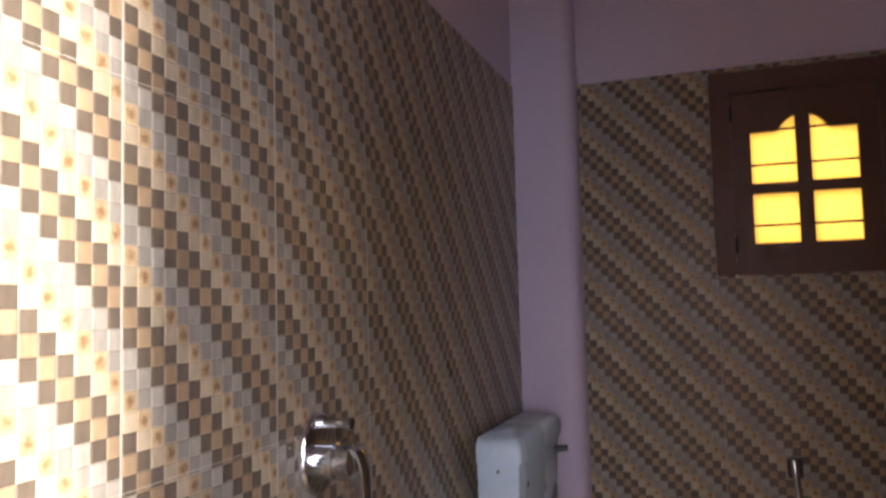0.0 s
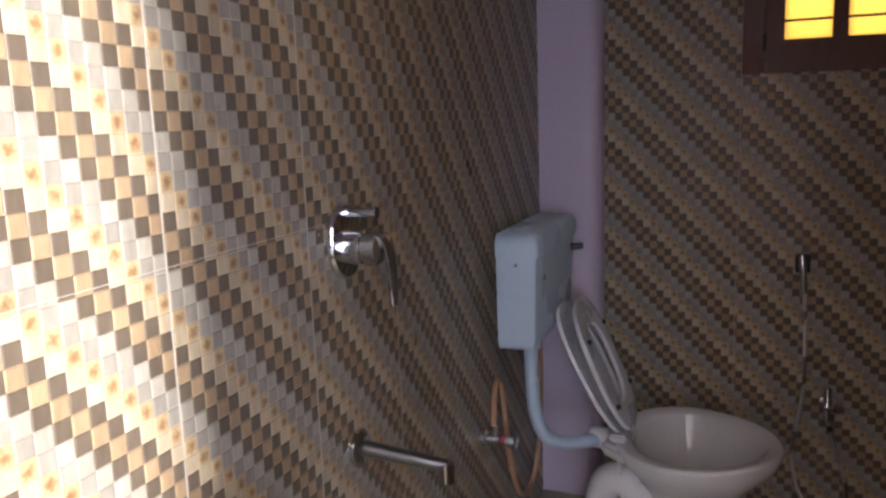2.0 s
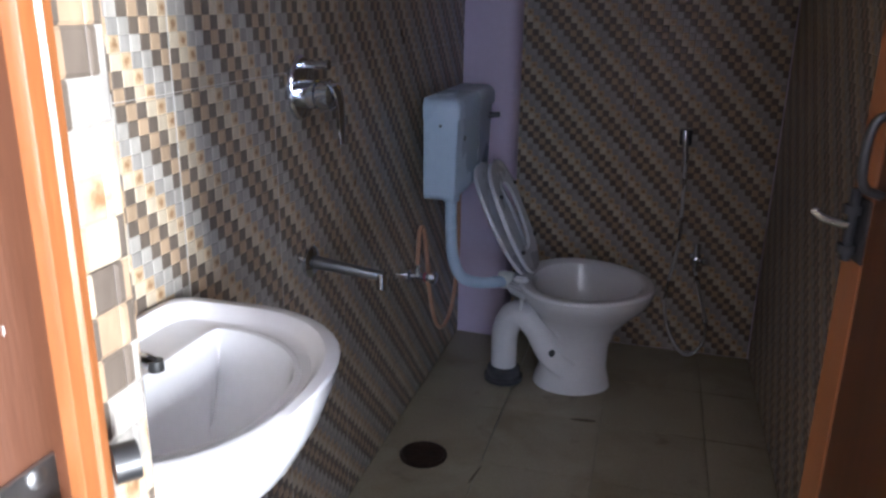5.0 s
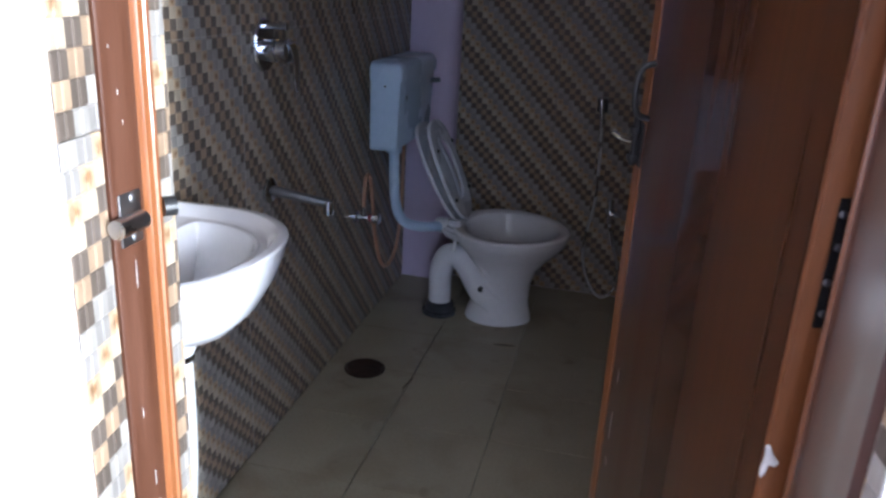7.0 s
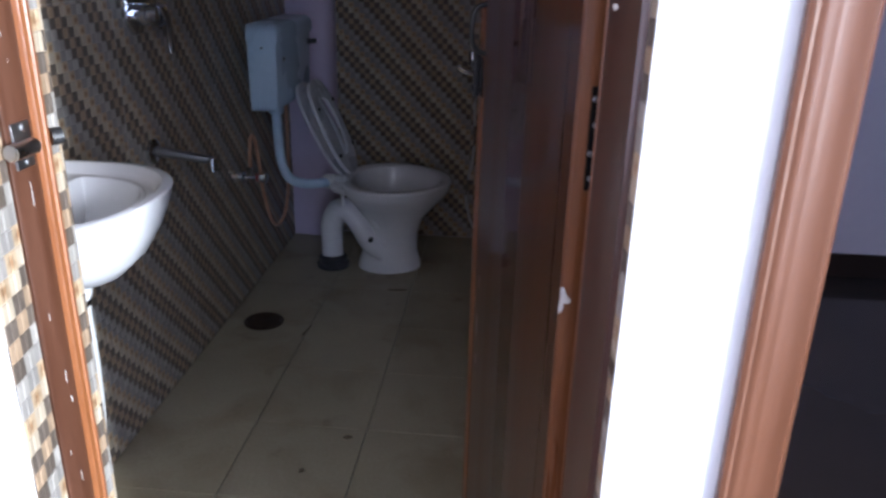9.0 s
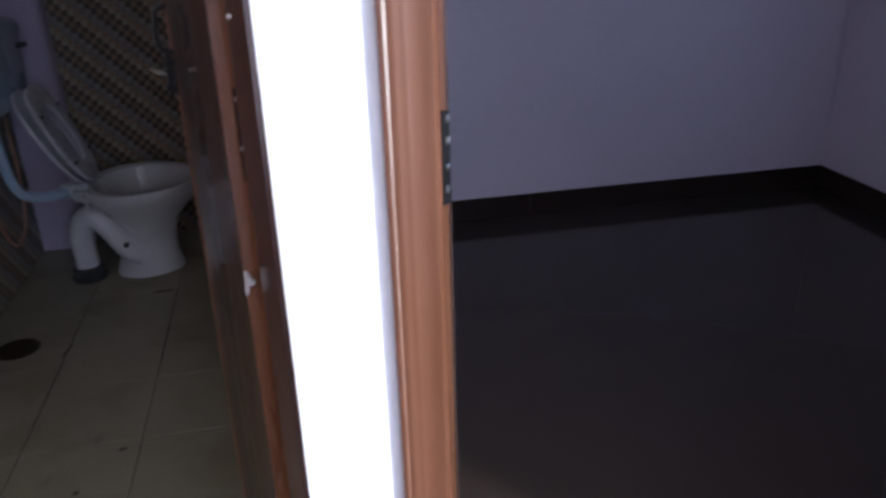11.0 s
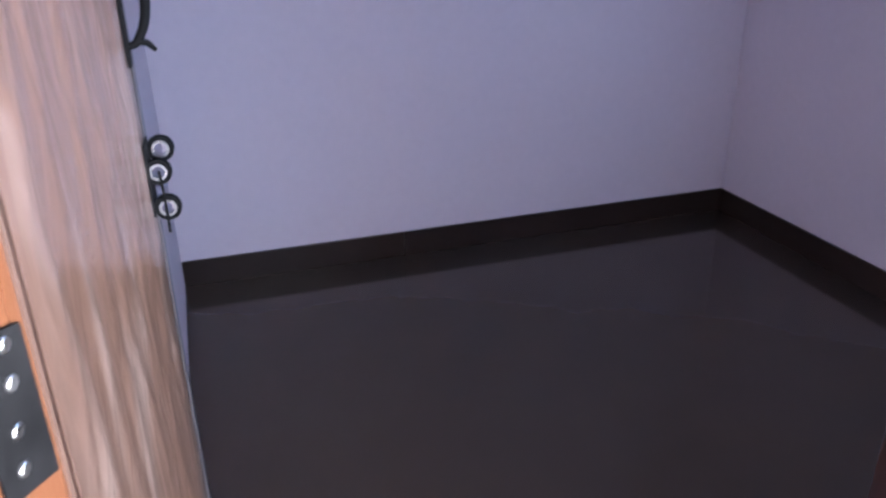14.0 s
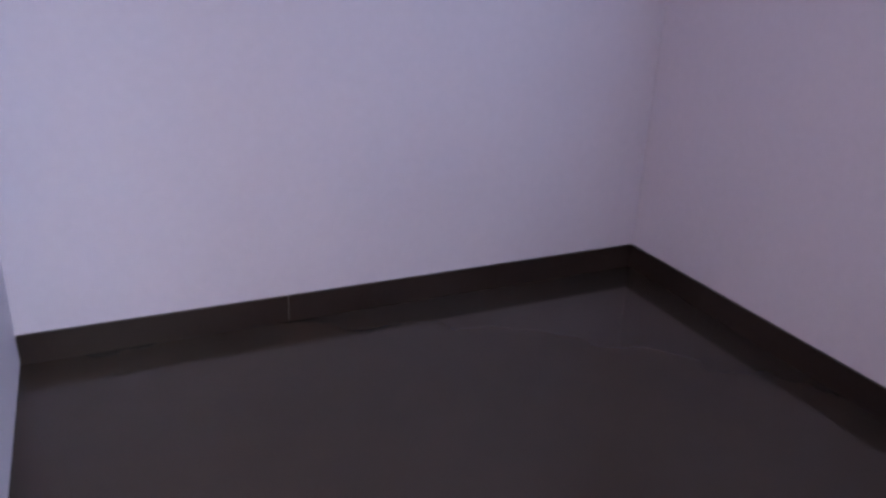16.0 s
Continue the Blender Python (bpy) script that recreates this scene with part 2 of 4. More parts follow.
M_window_wood = varied("dark_window_wood", (0.060, 0.019, 0.009), (0.115, 0.042, 0.020), 8, 0.5, bump=0.1, stretch=(4, 4, 1))
M_scuff = varied("plaster_scuff", (0.42, 0.39, 0.37), (0.56, 0.53, 0.51), 30, 0.8, bump=0.4)
# near-black colour for the shade inside the rebate gap and the bolt hole
M_gap_shade = varied("dark_gap_shade", (0.01, 0.008, 0.006), (0.025, 0.018, 0.014), 30, 0.9)


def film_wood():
    """Brown door face under creased clear protective film, its crease highlights painted pale."""
    m, n, l, b = material("door_face_in_plastic_film", 0.3)
    geo = n.new("ShaderNodeNewGeometry")
    mp = n.new("ShaderNodeMapping")
    mp.inputs["Scale"].default_value = (3.0, 3.0, 1.0)
    l.new(geo.outputs["Position"], mp.inputs[0])
    a = n.new("ShaderNodeTexNoise")
    a.inputs["Scale"].default_value, a.inputs["Detail"].default_value, a.inputs["Distortion"].default_value = 1.2, 2, 0.6
    l.new(mp.outputs[0], a.inputs[0])
    r = n.new("ShaderNodeValToRGB")
    r.color_ramp.elements[0].position, r.color_ramp.elements[1].position = 0.3, 0.75
    r.color_ramp.elements[0].color, r.color_ramp.elements[1].color = (0.086, 0.050, 0.037, 1), (0.112, 0.070, 0.055, 1)
    l.new(a.outputs[0], r.inputs[0])
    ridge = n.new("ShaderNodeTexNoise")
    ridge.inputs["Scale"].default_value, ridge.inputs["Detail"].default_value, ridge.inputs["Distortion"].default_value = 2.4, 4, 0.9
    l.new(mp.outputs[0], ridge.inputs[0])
    # whitish highlights of the creases, mixed into the base colour
    crease_glint = n.new("ShaderNodeMapRange")
    crease_glint.inputs[1].default_value, crease_glint.inputs[2].default_value, crease_glint.inputs[4].default_value = 0.52, 0.78, 0.38
    l.new(ridge.outputs[0], crease_glint.inputs[0])
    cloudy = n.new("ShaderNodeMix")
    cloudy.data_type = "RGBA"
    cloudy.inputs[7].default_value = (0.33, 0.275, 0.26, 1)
    l.new(crease_glint.outputs[0], cloudy.inputs[0])
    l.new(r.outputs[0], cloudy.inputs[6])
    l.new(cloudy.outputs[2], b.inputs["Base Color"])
    v = n.new("ShaderNodeTexNoise")
    v.inputs["Scale"].default_value, v.inputs["Detail"].default_value, v.inputs["Distortion"].default_value = 5.0, 3, 1.2
    l.new(mp.outputs[0], v.inputs[0])
    bp = n.new("ShaderNodeBump")
    bp.inputs["Strength"].default_value, bp.inputs["Distance"].default_value = 0.6, 0.012
    l.new(v.outputs[0], bp.inputs["Height"])
    b.inputs["Coat Weight"].default_value, b.inputs["Coat Roughness"].default_value = 0.9, 0.16
    l.new(bp.outputs[0], b.inputs["Coat Normal"])
    return m


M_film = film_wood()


def glass_yellow():
    m, n, l, b = material("yellow_frosted_glass", 0.25)
    b.inputs["Base Color"].default_value = (0.95, 0.72, 0.22, 1)
    tr = n.new("ShaderNodeBsdfTranslucent")
    tr.inputs[0].default_value = (0.98, 0.76, 0.24, 1)
    noise_t = n.new("ShaderNodeTexNoise")
    noise_t.inputs["Scale"].default_value = 9
    rmp = n.new("ShaderNodeValToRGB")
    rmp.color_ramp.elements[0].color, rmp.color_ramp.elements[1].color = (0.93, 0.64, 0.22, 1), (1.0, 0.74, 0.32, 1)
    l.new(noise_t.outputs[0], rmp.inputs[0])
    l.new(rmp.outputs[0], tr.inputs[0])
    mix = n.new("ShaderNodeMixShader")
    mix.inputs[0].default_value = 0.95
    l.new(b.outputs[0], mix.inputs[1])
    l.new(tr.outputs[0], mix.inputs[2])
    l.new(mix.outputs[0], n["Material Output"].inputs[0])
    return m


M_yglass = glass_yellow()


# ---- mesh helpers ----
def smooth_mesh(me, angle=40):
    me.shade_smooth()
    bm = bmesh.new()
    bm.from_mesh(me)
    for e in bm.edges:
        if len(e.link_faces) == 2 and e.calc_face_angle(0) > radians(angle):
            e.smooth = False
    bm.to_mesh(me)
    bm.free()


def part(name, bm, mat, parent=None, label="", smooth=True):
    """One bmesh as one mesh object, under a thing or a part, or at top level."""
    bmesh.ops.recalc_face_normals(bm, faces=bm.faces)
    me = bpy.data.meshes.new(name)
    bm.to_mesh(me)
    bm.free()
    me.materials.append(mat)
    if smooth:
        smooth_mesh(me)
    ob = new(name, me)
    if parent is not None:
        ob.parent = parent
        ob.matrix_parent_inverse = Matrix.Identity(4)
    if label:
        ob["label"] = label
    return ob


def thing(name, label, category, group="", kind=""):
    return tagged(new(name), label, category, group, kind)


def structure(name, bm, mat, label, category="wall", smooth=False):
    return tagged(part(name, bm, mat, None, "", smooth), label, category, "", "structure")


def box(bm, x0, x1, y0, y1, z0, z1, bevel=0.0, seg=2):
    made = bmesh.ops.create_cube(bm, size=1)["verts"]
    for v in made:
        v.co = ((x0 + x1) / 2 + v.co.x * (x1 - x0), (y0 + y1) / 2 + v.co.y * (y1 - y0), (z0 + z1) / 2 + v.co.z * (z1 - z0))
    if bevel:
        edges = list({e for v in made for e in v.link_edges})
        bmesh.ops.bevel(bm, geom=edges, offset=bevel, segments=seg, affect="EDGES", clamp_overlap=True)
    return bm


def boxes(*rows, bevel=0.0):
    bm = bmesh.new()
    for r in rows:
        box(bm, *r, bevel=bevel)
    return bm


def loft(bm, rings, close_start=True, close_end=True):
    """Skin rings of equally many points."""
    rows = [[bm.verts.new(p) for p in ring] for ring in rings]
    for a, b in zip(rows, rows[1:]):
        k = len(a)
        for i in range(k):
            bm.faces.new((a[i], a[(i + 1) % k], b[(i + 1) % k], b[i]))
    if close_start:
        bm.faces.new(rows[0][::-1])
    if close_end:
        bm.faces.new(rows[-1])
    return bm


def prism(bm, outline, z0, z1):
    """An outline of (x, y) raised from z0 to z1."""
    return loft(bm, [[(x, y, z0) for x, y in outline], [(x, y, z1) for x, y in outline]])


def ring_band(bm, profile, centre, axis="Y", seg=20):
    """An open ring: the closed (radius, height) outline turned about the axis."""
    c, rings = Vector(centre), []
    for r, h in profile + profile[:1]:
        rings.append([c + Vector({"Z": (r * math.cos(a), r * math.sin(a), h), "X": (h, r * math.cos(a), r * math.sin(a)), "Y": (r * math.cos(a), h, r * math.sin(a))}[axis]) for a in (2 * math.pi * k / seg for k in range(seg))])
    loft(bm, rings, False, False)
    bmesh.ops.remove_doubles(bm, verts=bm.verts, dist=1e-6)
    return bm


def smooth_path(points, n=8):
    """Catmull-Rom through the points."""
    p = [Vector(q) for q in points]
    p = [2 * p[0] - p[1], *p, 2 * p[-1] - p[-2]]
    out = []
    for i in range(1, len(p) - 2):
        for k in range(n):
            t = k / n
            out.append(0.5 * ((2 * p[i]) + (p[i + 1] - p[i - 1]) * t + (2 * p[i - 1] - 5 * p[i] + 4 * p[i + 1] - p[i + 2]) * t * t + (3 * p[i] - p[i - 1] - 3 * p[i + 1] + p[i + 2]) * t ** 3))
    out.append(p[-2])
    return out


def tube(bm, points, radius, seg=12, n=8, caps=True):
    """A round tube along a smooth path; radius may be a list along the given points."""
    path = smooth_path(points, n) if n > 1 else [Vector(q) for q in points]
    radii = [radius] * len(path) if isinstance(radius, (int, float)) else [float(np.interp(i / (len(path) - 1), np.linspace(0, 1, len(radius)), radius)) for i in range(len(path))]
    side, rings = None, []
    for i, q in enumerate(path):
        d = (path[min(i + 1, len(path) - 1)] - path[max(i - 1, 0)]).normalized()
        if side is None:
            side = d.orthogonal().normalized()
        side = (side - d * side.dot(d)).normalized()
        up = d.cross(side)
        rings.append([q + radii[i] * (math.cos(a) * side + math.sin(a) * up) for a in (2 * math.pi * k / seg for k in range(seg))])
    return loft(bm, rings, caps, caps)


def lathe(bm, profile, centre, axis="Z", seg=24):
    """Turn (radius, height) rows about an axis through centre."""
    c, rings = Vector(centre), []
    for r, h in profile:
        ring = []
        for k in range(seg):
            a = 2 * math.pi * k / seg
            u, v = r * math.cos(a), r * math.sin(a)
            ring.append(c + Vector({"Z": (u, v, h), "X": (h, u, v), "Y": (u, h, v)}[axis]))
        rings.append(ring)
    return loft(bm, rings)


# ---- plan ----
XW, XE, YN, YS = -0.482, 0.665, 2.757, 0.13          # bathroom tile faces
RX0, RX1, RY0, RY1 = 0.835, 3.0, 0.05, 2.121         # room
HY = -0.072                                          # hall face of the door wall
ZR, ZC, ZT = 0.16, 2.85, 2.105                       # room and hall floor, ceilings, top of the tiling
HX0, HX1, HY0 = -2.2, 3.6, -6.6                     # hall
DX0, DX1, DH = -0.003, 0.632, 2.16                   # bathroom doorway
EX0, EX1, EH = 0.760, 1.605, 2.20                    # room doorway

# ---- structure ----
structure("bathroom_slab", boxes((XW - 0.15, XE + 0.02, 0.02, YN + 0.15, -0.15, -0.009)), M_floor_grout, "dark grouted screed under the bathroom floor tiles", "floor")
structure("floor_room", boxes((RX0 - 0.02, RX1 + 0.15, HY + 0.002, RY1 + 0.15, -0.15, ZR)), M_granite, "polished dark granite floor of the empty room", "floor")
structure("floor_hall", boxes((HX0 - 0.2, HX1 + 0.2, HY0 - 0.2, HY, -0.15, ZR)), M_hall_floor, "polished dark granite floor of the hall", "floor")
structure("threshold", boxes((DX0 - 0.03, DX1 + 0.02, HY + 0.002, 0.128, -0.15, ZR - 0.01)), M_granite_skirt, "dark granite sill under the bathroom door", "sill")
structure("ceiling_bathroom", boxes((XW - 0.15, XE + 0.08, YS - 0.03, YN + 0.15, ZC, ZC + 0.12)), M_ceiling, "white painted bathroom ceiling", "ceiling")
structure("ceiling_room", boxes((XE + 0.085, RX1 + 0.15, RY0 - 0.02, RY1 + 0.15, ZC, ZC + 0.12)), M_ceiling, "white painted ceiling of the empty room", "ceiling")
structure("ceiling_hall", boxes((HX0 - 0.2, HX1 + 0.2, HY0 - 0.2, RY0 - 0.025, ZC, ZC + 0.12)), M_ceiling, "white painted hall ceiling", "ceiling")

# bathroom walls, 12 mm behind the tile faces; lilac paint above the tiles
B = 0.012
structure("wall_bath_west", boxes((XW - 0.15, XW - B, YS, YN + 0.15, -0.15, ZT), (XW - 0.15, XW - 0.004, YS, YN + 0.15, ZT, ZC)), M_lilac, "lilac painted bathroom wall above mosaic tiles")
WX0, WX1, WZ0, WZ1 = 0.148, 0.662, 1.435, 2.085      # window frame
ww = bmesh.new()
for r in ((XW - 0.004, WX0, YN + B, YN + 0.15, -0.15, ZT), (WX0, WX1, YN + B, YN + 0.15, -0.15, WZ0), (WX1, XE + 0.08, YN + B, YN + 0.15, -0.15, ZT), (WX0, WX1, YN + B, YN + 0.15, WZ1, ZT), (XW - 0.004, XE + 0.08, YN + 0.004, YN + 0.15, ZT, ZC)):
    box(ww, *r)
structure("wall_bath_north", ww, M_lilac, "lilac painted bathroom wall with a small window")
structure("wall_between", boxes((XE + B, RX0 - 0.02, YS + 0.03, RY1 + 0.15, -0.15, ZC), (RX0 - 0.0195, RX0, 0.80, RY1 + 0.15, ZR, ZC)), M_room_wall, "pale lilac painted wall beside the empty room")
structure("wall_bath_east_end", boxes((XE + B, RX0 - 0.02, RY1 + 0.152, YN + 0.15, -0.15, ZC)), M_lilac, "lilac painted end of the bathroom wall")
structure("wall_room_north", boxes((RX0 - 0.0195, RX1 + 0.15, RY1, RY1 + 0.148, ZR, ZC)), M_room_wall, "pale lilac painted back wall of the empty room")
structure("wall_room_east", boxes((RX1, RX1 + 0.15, RY0, 0.22, ZR, ZC), (RX1, RX1 + 0.15, 1.02, RY1 - 0.002, ZR, ZC), (RX1, RX1 + 0.15, 0.22, 1.02, ZR, 1.08), (RX1, RX1 + 0.15, 0.22, 1.02, 2.16, ZC)), M_room_wall, "pale lilac painted side wall with a window opening")
# the wall with both doors: hall face white, inner leaves painted
dw = bmesh.new()
for r in ((HX0, -0.058, HY, YS - B, ZR, ZC), (-0.058, 0.668, HY, YS - B, DH, ZC), (-0.058, DX0, HY, HY + 0.005, ZR, DH), (DX1, 0.668, HY, HY + 0.005, ZR, DH), (0.668, EX0, HY, YS - B, ZR, ZC), (EX0, EX1, HY, RY0, EH, ZC), (EX1, HX1, HY, RY0, ZR, ZC)):
    box(dw, *r)
structure("wall_doors", dw, M_hall_wall, "white painted hall wall with two doorways")
structure("wall_bath_south", boxes((XW - 0.004, DX0 - 0.03, YS - B + 0.001, YS - 0.004, -0.15, ZC), (DX0 - 0.03, XE + 0.01, YS - B + 0.001, YS - 0.004, DH, ZC)), M_lilac, "lilac painted wall over the bathroom door")
# hall: balcony door in the east wall
# unseen walls, set far back and painted darker to cut bounced light
he = bmesh.new()
for r in ((HX1, HX1 + 0.2, HY0, -4.2, ZR, ZC), (HX1, HX1 + 0.2, -1.9, HY, ZR, ZC), (HX1, HX1 + 0.2, -4.2, -1.9, 2.45, ZC)):
    box(he, *r)
structure("wall_hall_east", he, M_room_wall, "unseen pale lilac painted hall wall with an open balcony doorway")
# the south opening is made up, for the added fill lamp
structure("wall_hall_south", boxes((HX0, 1.55, HY0 - 0.2, HY0, ZR, ZC), (3.25, HX1, HY0 - 0.2, HY0, ZR, ZC), (1.55, 3.25, HY0 - 0.2, HY0, ZR, 0.9), (1.55, 3.25, HY0 - 0.2, HY0, 2.4, ZC)), M_room_wall, "unseen pale lilac painted hall wall with an added opening at the fill lamp")
structure("wall_hall_west", boxes((HX0 - 0.2, HX0, HY0 - 0.2, RY0, ZR, ZC)), M_room_wall, "unseen pale lilac painted hall end wall")
structure("ground", boxes((-400, 400, -400, 400, -3.2, -3.0)), varied("dusty_ground", (0.20, 0.16, 0.11), (0.32, 0.26, 0.19), 0.2, 0.9), "dusty pale ground outside", "ground")

structure("grout_west", boxes((XW - 0.0118, XW - 0.0012, YS + 0.001, YN - 0.003, 0.0, ZT - 0.001)), M_grout, "cement joints behind the wall tiles", "grout")
structure("grout_north", boxes((-0.277, WX0 - 0.001, YN + 0.0012, YN + 0.0118, 0.0, ZT - 0.001), (WX0, WX1, YN + 0.0012, YN + 0.0118, 0.0, WZ0 - 0.001)), M_grout_dim, "cement joints behind the wall tiles", "grout")
structure("grout_east", boxes((XE + 0.0012, XE + 0.0118, YS + 0.001, YN - 0.003, 0.0, ZT - 0.001)), M_grout_dim, "cement joints behind the wall tiles", "grout")

# painted boxed-in column in the corner
col = bmesh.new()
prism(col, [(XW - 0.006, YN + 0.008), (XW - 0.006, YN - 0.075), (-0.315, YN - 0.085), (-0.292, YN - 0.078), (-0.279, YN - 0.06), (-0.276, YN - 0.03), (-0.276, YN + 0.008)], -0.004, ZC)
structure("corner_column", col, M_lilac, "lilac painted round-edged column in the corner", "column", True)

# room skirting of dark granite, in long pieces
SK = 0.092
skirts = (("skirting_north", (RX0 + 0.002, 1.62, RY1 - 0.011, RY1 - 0.001, ZR - 0.005, ZR + SK)), ("skirting_north_b", (1.622, RX1 - 0.002, RY1 - 0.010, RY1 - 0.001, ZR - 0.005, ZR + SK)),
          ("skirting_east", (RX1 - 0.010, RX1 - 0.001, RY0 + 0.01, RY1 - 0.0115, ZR - 0.005, ZR + SK)), ("skirting_south", (1.70, RX1 - 0.012, RY0 + 0.001, RY0 + 0.010, ZR - 0.005, ZR + SK)))
for nm, r in skirts:
    structure("baseboard", boxes(r, bevel=0.0015), M_granite_skirt, "polished dark granite skirting along the lilac wall", "skirting")


# ---- doors ----
def frame_post(name, outline, z0, z1, mat, parent, label=""):
    bm = bmesh.new()
    prism(bm, outline, z0, z1)
    return part(name, bm, mat, parent, label)


# bathroom doorway: wooden frame set back in tiled reveals
bdoor = thing("bathroom_door_frame", "brown varnished wooden door frame in mosaic-tiled reveals", "door frame")
frame_post("jamb", [(-0.058, 0.000), (-0.009, 0.000), (-0.007, 0.003), (-0.007, 0.046), (-0.058, 0.046)], ZR - 0.008, DH, M_wood_brown, bdoor)
frame_post("bead", [(-0.058, 0.0465), (-0.004, 0.0465), (-0.001, 0.049), (-0.001, 0.056), (-0.003, 0.058), (-0.003, 0.060), (-0.001, 0.062), (-0.002, 0.068), (-0.058, 0.068)], ZR - 0.008, DH, M_wood_orange, bdoor, "orange varnished inner bead of the frame")
frame_post("jamb", [(0.663, -0.036), (0.629, -0.036), (0.624, -0.033), (0.621, -0.024), (0.6035, 0.018), (0.602, 0.026), (0.604, 0.036), (0.663, 0.036)], ZR - 0.008, DH, M_gloss_wood, bdoor, "dark glossy varnished jamb with a splayed face")
frame_post("bead", [(0.663, 0.0365), (0.605, 0.0365), (0.602, 0.039), (0.602, 0.043), (0.605, 0.045), (0.663, 0.045)], ZR - 0.008, DH, M_wood_orange_shaded, bdoor, "orange varnished arris of the frame")
frame_post("rebate", [(0.663, 0.0455), (0.634, 0.0455), (0.634, 0.090), (0.663, 0.090)], ZR - 0.008, DH, M_wood_brown, bdoor)
part("head", boxes((-0.006, 0.601, 0.001, 0.067, DH - 0.06, DH), bevel=0.004), M_wood_brown, bdoor)
# latch keeper on the frame
keeper = thing("latch_keeper", "steel bolt keeper screwed to the brown door frame", "latch")
kplate = part("plate", boxes((-0.0068, -0.0045, 0.006, 0.038, 1.064, 1.114), bevel=0.0006), M_steel, keeper)
kb = bmesh.new()
tube(kb, [(0.003, -0.012, 1.088), (0.003, 0.028, 1.088)], 0.0090, 16, 1)
part("barrel", kb, M_steel, kplate)
for z in (1.070, 1.108):
    sb = bmesh.new()
    lathe(sb, [(0.0045, -0.0005), (0.0045, 0.001), (0.003, 0.002), (0.0008, 0.002)], (-0.0045, 0.026, z), "X", 12)
    part("screw", sb, M_steel, kplate)
kb = bmesh.new()
tube(kb, [(-0.002, 0.069, 1.088), (0.006, 0.078, 1.088)], 0.010, 12, 1)
part("bolt_end", kb, M_blackpl, keeper)


def leaf(width, z0, z1, thick, mat, parent, name="panel"):
    """A door leaf with its hinge edge at the origin, running along local +y, face at x = 0, thickness towards +x."""
    return part(name, boxes((0.0, thick, 0.0, width, z0, z1), bevel=0.003), mat, parent)


# bathroom leaf, opened inward
L0, L1 = Vector((0.582, 0.058, 0)), Vector((0.456, 0.712, 0))
ang = math.degrees(math.atan2(-(L1 - L0).x, (L1 - L0).y))
LW = (L1 - L0).length
bleaf = thing("bathroom_door", "dark brown varnished flush wooden door standing open inward", "door")
leaf(LW, ZR + 0.008 - 0.12, DH - 0.066, 0.030, M_wood_dark, bleaf)
part("hinge_stile", boxes((-0.0012, 0.0305, -0.006, -0.0005, ZR - 0.11, DH - 0.067), bevel=0.002), M_wood_orange_shaded, bleaf, "orange varnished hinge edge")
part("edge_strip", boxes((-0.0015, 0.0315, LW - 0.045, LW + 0.006, ZR - 0.11, DH - 0.067), bevel=0.002), M_wood_orange, bleaf, "orange varnished edge strip")
tb = boxes((-0.004, -0.001, LW - 0.045, LW - 0.008, 1.045, 1.115), bevel=0.001)
bplate = part("bolt_plate", tb, M_darksteel, bleaf, "dark steel tower bolt plate")
for z in (1.058, 1.102):
    rb = bmesh.new()
    ring_band(rb, [(0.010, -0.005), (0.010, 0.005), (0.0062, 0.005), (0.0062, -0.005)], (-0.011, LW - 0.024, z), "Z", 16)
    part("bolt_ring", rb, M_darksteel, bplate)
rb = bmesh.new()
tube(rb, [(-0.011, LW - 0.024, 1.045), (-0.011, LW - 0.024, 1.125)], 0.0055, 12, 1)
part("bolt_rod", rb, M_darksteel, bplate)
rb = bmesh.new()
tube(rb, [(-0.014, LW - 0.028, 1.085), (-0.032, LW - 0.012, 1.087), (-0.040, LW + 0.004, 1.092)], 0.005, 10, 4)
part("bolt_handle", rb, M_steel, bplate)
rb = bmesh.new()
tube(rb, [(-0.002, LW - 0.060, 1.125), (-0.022, LW - 0.062, 1.135), (-0.028, LW - 0.064, 1.165), (-0.022, LW - 0.062, 1.200), (-0.002, LW - 0.060, 1.21)], 0.005, 10, 6)
part("pull_handle", rb, M_blackpl, bleaf, "dark curved pull handle")
bleaf.matrix_world = pose(L0.x, L0.y, 0, 0, 0, ang)
turn_leaf = pose(L0.x, L0.y, 0, 0, 0, ang)
for z in (0.48, 1.115, 1.88):
    hb = thing("door_hinge", "dark steel butt hinge with bright screws on the door's edge", "hinge", "bathroom door hinges")
    hpl = part("plate", boxes((0.014, 0.0235, -0.0085, -0.0062, z - 0.055, z + 0.055), bevel=0.0006), M_blackiron, hb)
    for k in (-0.042, -0.015, 0.015, 0.042):
        sb = bmesh.new()
        lathe(sb, [(0.0034, 0.0), (0.0034, -0.0008), (0.002, -0.0014), (0.0006, -0.0014)], (0.0188 + 0.0015 * math.sin(90 * k), -0.0085, z + k), "Y", 10)
        part("screw", sb, M_spout, hpl)
    hb.matrix_world = turn_leaf


def splash(rough_outline, depth, m):
    """A dried splash of plaster: an uneven lump, standing in its own x-z plane, proud towards -y."""
    bm = bmesh.new()
    n = len(rough_outline)
    cx, cz = sum(p[0] for p in rough_outline) / n, sum(p[1] for p in rough_outline) / n
    loft(bm, [[(cx + (x - cx) * k, -d, cz + (z - cz) * k) for x, z in rough_outline] for k, d in ((1.0, 0.0), (0.93, depth * 0.6), (0.6, depth), (0.2, depth * 0.8))])
    bmesh.ops.transform(bm, matrix=m, verts=bm.verts)
    return tagged(part("plaster_splash", bm, M_scuff), "dried white plaster splash on the varnished wood", "splash")


